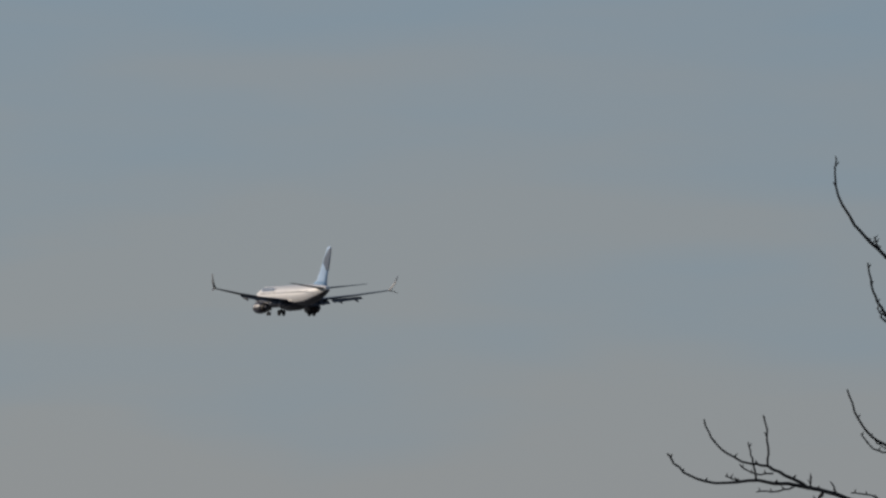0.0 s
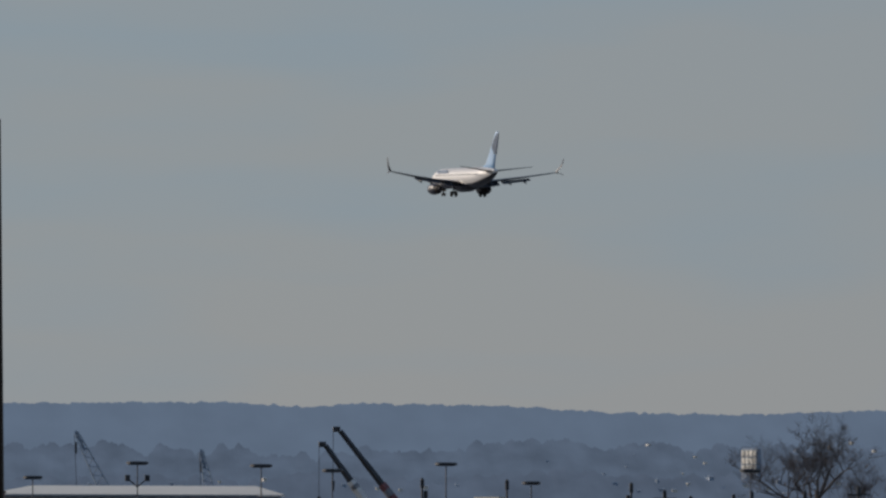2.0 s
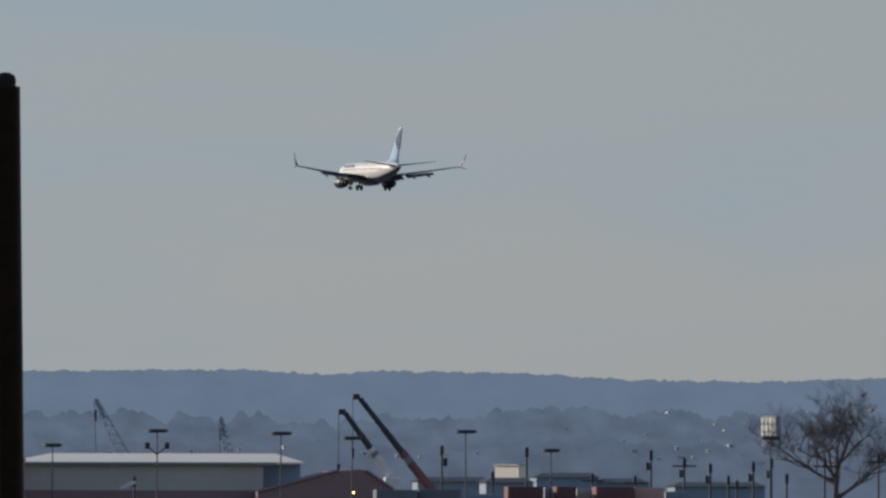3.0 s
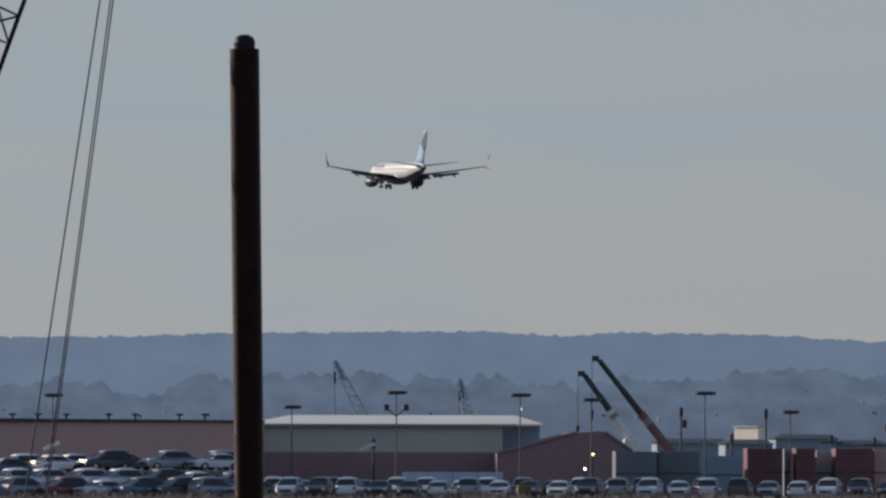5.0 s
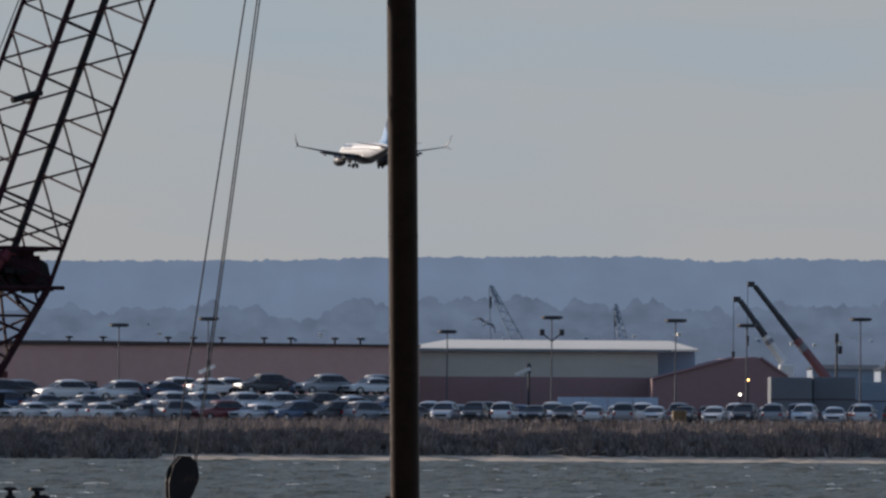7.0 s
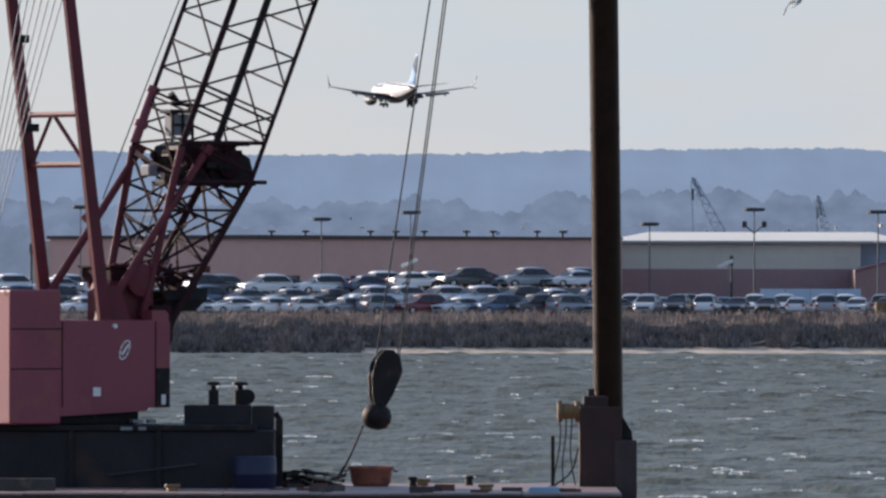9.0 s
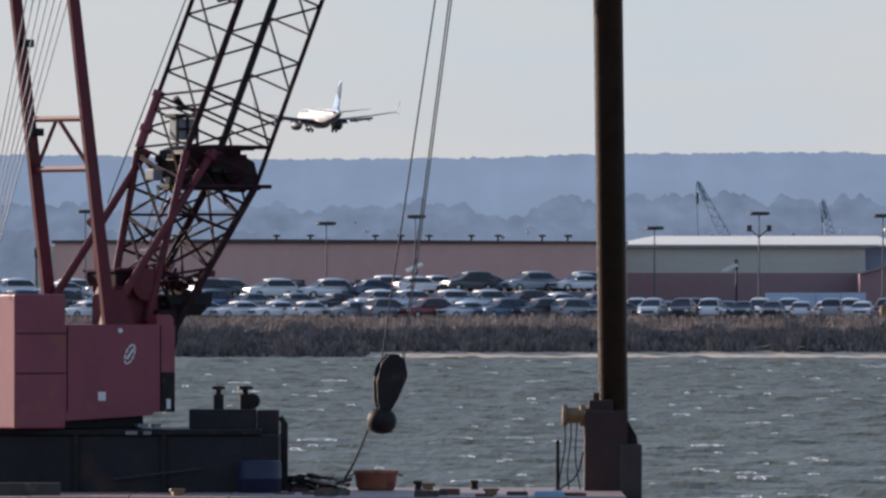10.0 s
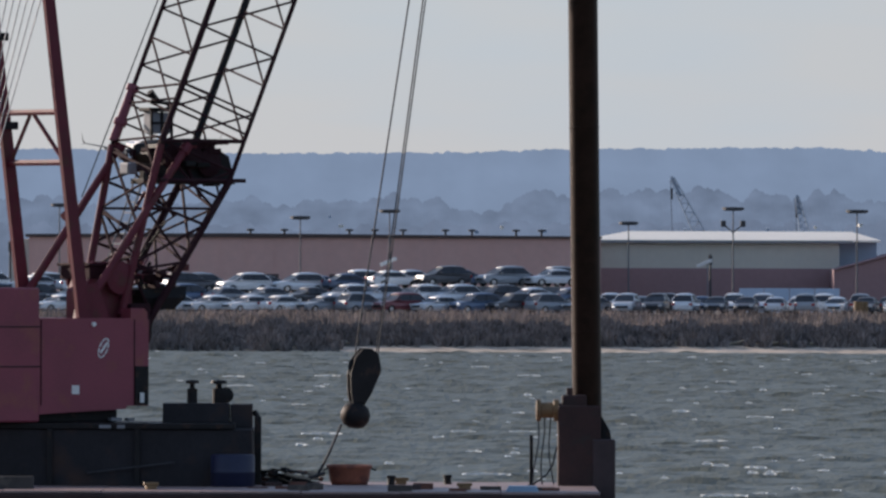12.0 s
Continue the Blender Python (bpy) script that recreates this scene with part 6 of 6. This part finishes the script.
    # tilted white panels on two of the posts
    for u, v, d in ((1283, 456, 1015), (724, 455, 962)):
        x, z = math.tan((u - 784) / 20000) * d, 6.7 - (v - 467.6) * d / 20000
        p = thing("signal_panel", pose(x, d, z), "small tilted white panel on a post", "panel", "signal panels")
        bm = fresh()
        box(bm, -0.75, 0.75, -0.05, 0.05, -0.16, 0.16, 0.03)
        bmesh.ops.rotate(bm, verts=bm.verts, cent=(0, 0, 0), matrix=Euler((0, -0.4, 0)).to_matrix())
        part("board", bm, M["white"], p)
        bm = fresh()
        tube(bm, (0.3, 0.12, -z + 2.9), (0.3, 0.12, 0.2), 0.06, 0.06, 6)
        part("post", bm, M["galvanised"], p)


def build_far_cranes():
    def lattice(name, foot, tip, w, label, mat, head):
        c = thing(name, pose(foot[0], foot[1], 3.0), label, "crane", "distant cranes")
        a, b = Vector((0, 0, foot[2] - 3)), Vector((tip[0] - foot[0], 0, tip[2] - 3))
        axis = (b - a).normalized()
        side = axis.cross(Vector((0, 1, 0)))
        back = Vector((0, 1, 0))
        for s in (-1, 1):
            for q in (-1, 1):
                bm = fresh()
                tube(bm, a + side * s * w + back * q * w, b + side * s * w * 0.35 + back * q * w * 0.3, 0.07, 0.05, 5)
                part("chord", bm, mat, c)
        n = 14
        for k in range(n):
            for q in (-1, 1):
                f0, f1 = k / n, (k + 1) / n
                s = 1 if k % 2 else -1
                p = a.lerp(b, f0) + side * s * w * (1 - 0.65 * f0) + back * q * w * (1 - 0.7 * f0)
                r = a.lerp(b, f1) - side * s * w * (1 - 0.65 * f1) + back * q * w * (1 - 0.7 * f1)
                bm = fresh()
                tube(bm, p, r, 0.04, 0.04, 4)
                part("lacing_bar", bm, mat, c)
        bm = fresh()
        tube(bm, a.lerp(b, head), b + axis * 0.2, w * 0.3, w * 0.25, 6)
        part("boom_head", bm, mat, c, "grey boom head")
        bm = fresh()
        tube(bm, b + Vector((-0.2, 0, -0.2)), b + Vector((0.05, 0, -6.2)), 0.03, 0.03, 4)
        part("hoist_rope", bm, M["rope"], c)
        bm = fresh()
        tube(bm, b + Vector((-0.05, 0, -1.0)), b + Vector((-0.05, 0, -2.2)), 0.16, 0.12, 6)
        part("hook", bm, M["dark_metal"], c)
        bm = fresh()
        box(bm, -2.2, 2.6, -1.6, 1.6, 0.6, max(1.8, a.z), 0.1)
        part("cab", bm, mat, c)
        bm = fresh()
        box(bm, -2.8, 2.8, -1.9, 1.9, -0.2, 0.6, 0.1)
        part("tracks", bm, M["dark_metal"], c)
    lattice("lattice_crane", (29.39, 1180, 9.63), (26.08, 1180, 16.23), 0.62, "blue-grey lattice crane behind the white-roofed hall", M["grey_wall"], 0.72)
    lattice("lattice_crane", (40.14, 1180, 9.63), (39.13, 1180, 14.35), 0.55, "blue-grey lattice crane behind the white-roofed hall", M["grey_wall"], 0.6)

    def telescopic(foot, tip, label, lower):
        c = thing("mobile_crane", pose(foot[0], foot[1], 3.0), label, "crane", "distant cranes")
        a, b = Vector((0, 0, foot[2] - 3)), Vector((tip[0] - foot[0], 0, tip[2] - 3))
        cuts = [(0, 0.42, 0.46, lower), (0.3, 0.36, 0.47, M["galvanised"]), (0.36, 0.66, 0.34, M["dark_metal"]), (0.64, 0.98, 0.28, M["dark_metal"])]
        for k, (f0, f1, r, mat) in enumerate(cuts):
            bm = fresh()
            tube(bm, a.lerp(b, f0), a.lerp(b, f1), r, r * 0.92, 4 if k != 1 else 8)
            part("boom_section", bm, mat, c)
        bm = fresh()
        box(bm, b.x - 0.6, b.x + 0.15, -0.3, 0.3, b.z - 0.3, b.z + 0.25, 0.08)
        part("boom_head", bm, M["dark_metal"], c)
        bm = fresh()
        tube(bm, b + Vector((-0.55, 0, -0.2)), b + Vector((-0.55, 0, -6)), 0.03, 0.03, 4)
        part("hoist_rope", bm, M["rope"], c)
        bm = fresh()
        tube(bm, b + Vector((-0.55, 0, -5.2)), b + Vector((-0.55, 0, -6.2)), 0.2, 0.12, 6)
        part("hook", bm, M["dark_metal"], c)
        bm = fresh()
        box(bm, -0.5, 0.9, -1.3, 1.3, 1.2, a.z - 0.2, 0.15)
        part("cab", bm, M["white"], c)
        bm = fresh()
        box(bm, -4, 4, -1.3, 1.3, 0.4, 1.2, 0.1)
        chassis = part("chassis", bm, M["grey_box"], c)
        for x in (-3, -1.5, 1.5, 3):
            bm = fresh()
            lathe(bm, [(0.2, -0.2), (0.55, -0.2), (0.55, 0.2), (0.2, 0.2)], (x, -1.2, 0.55), "y", 12)
            part("wheel", bm, M["tyre"], chassis)
    telescopic((53.86, 1120, 8.41), (49.37, 1120, 14.69), "mobile crane with raised telescopic boom", M["white"])
    telescopic((58.70, 1130, 6.79), (51.22, 1130, 16.28), "mobile crane with raised red telescopic boom", M["red_box"])
    for u, v, d, mat, label in ((1682, 468, 1030, "lamp_amber", "small amber lamp lit on a stand"), (1668, 494, 975, "lamp_white", "small white lamp lit on a stand")):
        x, z = math.tan((u - 784) / 20000) * d, 6.7 - (v - 467.6) * d / 20000
        lamp = thing("site_lamp", pose(x, d, 3.0), label, "lamp", "site lamps")
        bm = fresh()
        tube(bm, (0, 0, 0), (0, 0, z - 3.1), 0.05, 0.05, 6)
        part("stand", bm, M["dark_metal"], lamp)
        bm = fresh()
        lathe(bm, [(0.03, z - 3.1), (0.08, z - 3.05), (0.1, z - 3.0), (0.08, z - 2.95), (0.03, z - 2.9)], (0, 0, 0), "z", 12)
        part("bulb", bm, M[mat], lamp, "glowing bulb")
    for u, d, name, label in ((340, 937, "fuel_drum", "yellow steel drum at the car park edge"), (1556, 937, "fuel_drum", "tan steel drum at the car park edge"), (1565, 937.6, "fuel_drum", "tan steel drum at the car park edge")):
        c = thing(name, pose(math.tan((u - 784) / 20000) * d, d, 2.86), label, "drum", "edge drums")
        bm = fresh()
        lathe(bm, [(0.38, 0), (0.4, 0.03), (0.4, 0.45), (0.42, 0.48), (0.4, 0.51), (0.4, 1.2), (0.36, 1.25), (0.05, 1.25)], (0, 0, 0), "z", 16)
        part("shell", bm, M["yellow"], c)


# ---- trees ----
def grow(bm, rng, p, way, length, r, depth, spread, twigs):
    """A limb of bent pieces that forks until it is a twig."""
    n = 3
    for k in range(n):
        q = p + way * (length / n)
        r2 = max(r * (0.86 if depth > 0 else 0.7), 0.009)
        tube(bm, p, q, r, r2, 5 if depth > 2 else 3, False)
        p, r = q, r2
        way = (way + Vector((rng.uniform(-1, 1), rng.uniform(-1, 1), rng.uniform(-0.45, 1.0))) * 0.18).normalized()
        if depth > 0 and k > 0:
            for _ in range(2 if depth > 1 else twigs):
                side = Vector((rng.uniform(-1, 1), rng.uniform(-1, 1), rng.uniform(-0.25, 0.7))).normalized()
                grow(bm, rng, p, (way * (1 - spread) + side * spread).normalized(), length * rng.uniform(0.5, 0.72), r * 0.6, depth - 1, spread, twigs)


def build_tree(name, x, y, z, height, limbs, seed, label, depth=4, spread=0.5, twigs=2):
    rng = random.Random(seed)
    tree = thing(name, pose(x, y, z), label, "tree")
    bm = fresh()
    tube(bm, (0, 0, -0.2), (0.05, 0, height * 0.16), height * 0.028, height * 0.023, 9)
    tube(bm, (0.05, 0, height * 0.16), (0.1, 0, height * 0.52), height * 0.023, height * 0.012, 9)
    part("trunk", bm, M["far_bark"], tree)
    for k in range(limbs):
        bm = fresh()
        a = 2 * math.pi * k / limbs + rng.uniform(-0.3, 0.3)
        rise = rng.uniform(0.3, 1.2)
        start = Vector((0.08, 0, height * (0.22 + 0.26 * k / limbs)))
        grow(bm, rng, start, Vector((math.cos(a), math.sin(a), rise)).normalized(), height * rng.uniform(0.26, 0.34), height * 0.012, depth, spread, twigs)
        part("limb", bm, M["far_bark"], tree, "bare forking limb")
    return tree


def build_shrub(u, d, size, seed):
    rng = random.Random(seed)
    s = thing("bare_shrub", pose(math.tan((u - 784) / 20000) * d, d, 2.9), "bare brown shrub at the shore's edge", "shrub", "bare shrubs")
    bm = fresh()
    for k in range(26):
        a = rng.uniform(0, 6.28)
        grow(bm, rng, Vector((rng.uniform(-0.5, 0.5), rng.uniform(-0.4, 0.4), 0)), Vector((0.5 * math.cos(a), 0.5 * math.sin(a), 1)).normalized(), size * rng.uniform(0.35, 0.6), 0.035, 2, 0.45, 2)
    part("stems", bm, M["brush"], s)


def bend(bm, pts, r0, r1, n=9):
    """A tapering twig along a cubic curve."""
    a, b, c, d = (Vector(p) for p in pts)
    line = []
    for k in range(n + 1):
        t = k / n
        line.append(a * (1 - t) ** 3 + b * 3 * t * (1 - t) ** 2 + c * 3 * t * t * (1 - t) + d * t ** 3)
    rng = random.Random(int(abs(a.x * 977 + d.z * 331)))
    line = [p + Vector((rng.uniform(-1, 1), rng.uniform(-1, 1), rng.uniform(-1, 1))) * r1 * (0.9 if 0 < i < n else 0) for i, p in enumerate(line)]
    chain(bm, line, r0, r1, 6)
    for i in range(2, n, 3):
        p = line[i]
        tube(bm, p, p + Vector((rng.uniform(-0.02, 0.02), 0, 0.02)), r1 * 1.2, r1 * 0.5, 5)


def build_near_tree():
    y = 60.0
    tree = thing("near_tree", pose(9.42, y, 4.82), "bare tree on the near bank with slender upturned twigs", "tree")
    ox, oz = 9.42, 4.82

    def at(u, v, dy=0.0):
        return (math.tan((u - 784) / 20000) * (y + dy) - ox, dy, 6.7 - (v - 467.6) * (y + dy) / 20000 - oz)
    bm = fresh()
    tube(bm, (0, 0, -0.2), (0.05, 0.05, 2.2), 0.16, 0.13, 12)
    tube(bm, (0.05, 0.05, 2.2), (0.0, 0, 5.5), 0.13, 0.07, 12)
    part("trunk", bm, M["bark"], tree)
    # limbs: from the trunk out to the forks, then the twigs that reach into view
    for name, runs in {
        "low_limb": [((3890, 420), (3700, 260), (3520, 160), (3343, 117), 0.02, 0.011), ((3343, 117), (3250, 85), (3170, 78), (3120, 86), 0.010, 0.006), ((3120, 86), (3060, 86), (3030, 60), (3015, 34), 0.006, 0.004),
                     ((3265, 95), (3220, 70), (3190, 50), (3165, 52), 0.008, 0.005), ((3165, 52), (3110, 38), (3090, 10), (3080, -27), 0.005, 0.0035), ((3193, 55), (3196, 20), (3192, -10), (3185, -35), 0.005, 0.0035),
                     ((3173, 84), (3170, 50), (3163, 40), (3158, 13), 0.005, 0.003), ((3203, 69), (3180, 72), (3158, 70), (3143, 53), 0.004, 0.003), ((3240, 92), (3210, 104), (3190, 100), (3173, 102), 0.004, 0.003),
                     ((3150, 84), (3130, 80), (3122, 76), (3118, 73), 0.004, 0.003), ((3270, 92), (3268, 84), (3270, 78), (3269, 72), 0.004, 0.003), ((3320, 110), (3310, 100), (3312, 92), (3306, 88), 0.004, 0.003),
                     ((3290, 104), (3283, 114), (3285, 118), (3276, 116), 0.007, 0.004), ((3400, 125), (3380, 102), (3360, 104), (3340, 103), 0.004, 0.003)],
        "upper_limb": [((3890, 260), (3700, -120), (3560, -220), (3400, -320), 0.02, 0.010), ((3400, -320), (3360, -355), (3310, -410), (3311, -465), 0.008, 0.004), ((3311, -465), (3309, -475), (3312, -485), (3313, -495), 0.004, 0.003),
                       ((3392, -327), (3386, -340), (3382, -348), (3381, -354), 0.005, 0.003), ((3396, -324), (3380, -338), (3374, -344), (3370, -350), 0.006, 0.004)],
        "middle_limb": [((3890, 300), (3700, 40), (3500, -120), (3398, -220), 0.016, 0.007), ((3398, -220), (3378, -245), (3372, -280), (3369, -308), 0.006, 0.0035), ((3404, -210), (3394, -216), (3390, -220), (3386, -228), 0.004, 0.003),
                        ((3408, -198), (3398, -205), (3394, -210), (3391, -213), 0.004, 0.003)],
        "side_limb": [((3880, 330), (3700, 130), (3500, 60), (3402, 17), 0.016, 0.007), ((3402, 17), (3358, 0), (3345, -45), (3333, -82), 0.006, 0.0035), ((3405, 30), (3375, 32), (3365, 5), (3358, -3), 0.004, 0.003),
                      ((3410, 28), (3398, 22), (3392, 15), (3385, 14), 0.003, 0.0025)],
    }.items():
        bm = fresh()
        for *pts, r0, r1 in runs:
            bend(bm, [at(u, v) for u, v in pts], r0 * 1.35, r1 * 1.35)
        part(name, bm, M["bark"], tree, "slender bare limb with upturned twigs")


# ---- gulls and whitecaps ----
def build_gull(label, flex):
    gull = thing("gull", pose(0, 300, 5), label, "bird", "flying gulls")
    bm = fresh()
    loft(bm, [[(r * math.cos(a), y, z + r * 0.9 * math.sin(a)) for a in (2 * math.pi * k / 10 for k in range(10))]
              for y, r, z in ((-0.3, 0.015, 0.01), (-0.2, 0.05, 0), (-0.05, 0.075, 0), (0.1, 0.065, 0.01), (0.18, 0.045, 0.03), (0.24, 0.045, 0.035), (0.28, 0.012, 0.03))])
    part("body", bm, M["gull_white"], gull, "", True)
    bm = fresh()
    tube(bm, (0, 0.27, 0.03), (0, 0.34, 0.02), 0.012, 0.004, 5)
    part("beak", bm, M["yellow"], gull)
    bm = fresh()
    box(bm, -0.06, 0.06, -0.4, -0.24, -0.005, 0.012)
    part("tail", bm, M["gull_white"], gull)
    wings = []
    for s in (-1, 1):
        bm = fresh()
        zs = [(0.0, 0.05, 0.17, 0.0), (0.3, 0.13, 0.18, 0.16), (0.5, 0.1, 0.13, 0.17 - flex), (0.72, -0.04, 0.03, 0.12 - 2 * flex)]
        loft(bm, [[(s * x, lead, z + 0.012), (s * x, lead - c, z), (s * x, lead - c, z - 0.008), (s * x, lead, z - 0.008)] for x, lead, c, z in zs])
        w = part("wing", bm, M["gull_grey"], gull, "grey upper wing")
        wings.append(w)
    return gull, wings


def build_whitecaps():
    """Patches of foam on breaking crests, each drifting with the wind."""
    rng = random.Random(55)
    caps = []
    meshes = []
    for k in range(8):
        bm = fresh()
        n = 9
        half = rng.choice((0.15, 0.2, 0.28, 0.36, 0.65)) * rng.uniform(0.8, 1.2)
        front, top = [], []
        for i in range(n + 1):
            x = -half + 2 * half * i / n
            w = max(0, 1 - (x / half) ** 2) ** 0.5 * rng.uniform(0.5, 1.0)
            front.append(bm.verts.new((x, -0.16 * w - 0.02, 0.015)))
            top.append(bm.verts.new((x, rng.uniform(-0.05, 0.05), 0.05 + 0.07 * w * rng.uniform(0.4, 1.0))))
        for i in range(n):
            bm.faces.new((front[i], front[i + 1], top[i + 1], top[i]))
        me = bpy.data.meshes.new("foam")
        bm.to_mesh(me)
        bm.free()
        me.materials.append(M["foam"])
        meshes.append(me)
    for k in range(250):
        y, x, best = 300, 0, -9
        y0 = 292 + 600 * rng.random() ** 1.4
        for _ in range(14):  # the highest crest nearby
            b = y0 + rng.uniform(-4, 4)
            a = rng.uniform(-0.045, 0.06) * b
            if wave_height(a, b) > best:
                best, x, y = float(wave_height(a, b)), a, b
        ob = new("whitecap", rng.choice(meshes))
        tagged(ob, "white foam on a small breaking wave", "foam", "whitecaps", "stuff")
        caps.append((ob, x, y, best, rng.uniform(-25, 25), rng.uniform(0.6, 1.3), rng.uniform(0, 6)))
    return caps


build_terrace()
build_bank_plants()
build_buildings()
build_masts()
build_far_cranes()
build_cars()
build_tree("bare_tree", 94.74, 1080, 3.0, 13.8, 10, 3, "bare broad-crowned tree behind the far shore", 4, 0.55, 5)
build_tree("bare_tree", 101.46, 960, 3.0, 16.6, 10, 9, "large bare tree beside the car park's end", 4, 0.5, 4)
build_tree("bare_tree", 111.02, 980, 3.0, 15.4, 8, 14, "bare tree next to the large one", 4, 0.5, 5)
for k, u in enumerate((2290, 2330, 2355, 2370, 2400, 2420, 2440, 2460, 2480, 2505, 2560, 2575, 2590, 2610, 2620, 2640, 2650, 2690)):
    build_shrub(u, 1000 + 3 * k, 1.3 + 0.8 * (k % 3), 60 + k)
build_near_tree()
gulls = [build_gull("grey-winged gull climbing over the bay", 0.05), build_gull("white gull rising beside the hook", 0.02)]
caps = build_whitecaps()



def motions():
    """The airliner on its glide path; gulls over the bay; foam drifting with the wind."""
    v, p0 = Vector((-19.505, 63.415, -3.61)), Vector((164.3, 2090.3, 82.1))
    heading = math.degrees(math.atan2(-v.x, v.y)) - 3.0
    near = 0.968  # the way from the eye, drawn in to the span's true size
    rows = []
    for t, dz in ((0, -1.2), (0.5, -1.2), (1.0, -0.6), (1.5, 0.0), (2.5, 0.0), (3.5, 0.6), (4.5, 2.1), (5.5, 2.8), (6.5, 1.1), (7.5, 0.2), (8.5, -0.5), (9.5, -1.1), (10.5, -1.5), (12, -1.7)):
        rows.append((t, Matrix.Translation(Vector(EYE).lerp(p0 + v * t + Vector((0, 0, dz)), near)) @ pose(0, 0, 0, 0, 0, heading) @ pose(0, 0, 0, 0.8, 0, 0) @ pose(0, 0, 0, 0, -0.2, 0)))
    walk(airliner, rows)
    # gull: the way flown each second, heading and bank
    for (gull, wings), (p, way, turn, bank), mid in ((gulls[0], (Vector((15.08, 570, 12.30)), Vector((6.9, 2.0, 7.0)), -25, 32), 7.4),
                                                     (gulls[1], (Vector((0.96, 300, 4.71)), Vector((5.4, 3.0, 5.8)), -28, -22), 7.4)):
        walk(gull, [(t, Matrix.Translation(p + way * (t - mid)) @ pose(0, 0, 0, 0, 0, turn) @ pose(0, 0, 0, 30, 0, 0) @ pose(0, 0, 0, 0, bank, 0)) for t in (0.0, 3.0, 6.0, 7.0, 7.4, 8.0, 12.0)])
        for k, wing in enumerate(wings):
            walk(wing, [(0.2 * i, pose(0, 0, 0, 0, (22 if i % 2 else -18) * (1 if k else -1), 0)) for i in range(61)])
    drift = Vector((0.6, 0, 0))
    walk(water, [(t, Matrix.Translation(drift * (t - 6))) for t in (0.0, 6.0, 12.0)])
    for ob, x, y, z, turn, size, shift in caps:
        rows = []
        for k in range(7):
            t = 2.0 * k
            p = Vector((x, y, z - 0.01 + 0.04 * math.sin(shift + 1.7 * k))) + drift * (t - 6)
            rows.append((t, Matrix.Translation(p) @ pose(0, 0, 0, 0, 0, turn + 3 * math.sin(shift + k))))
        ob.scale = (size, size, size)
        walk(ob, rows)


motions()
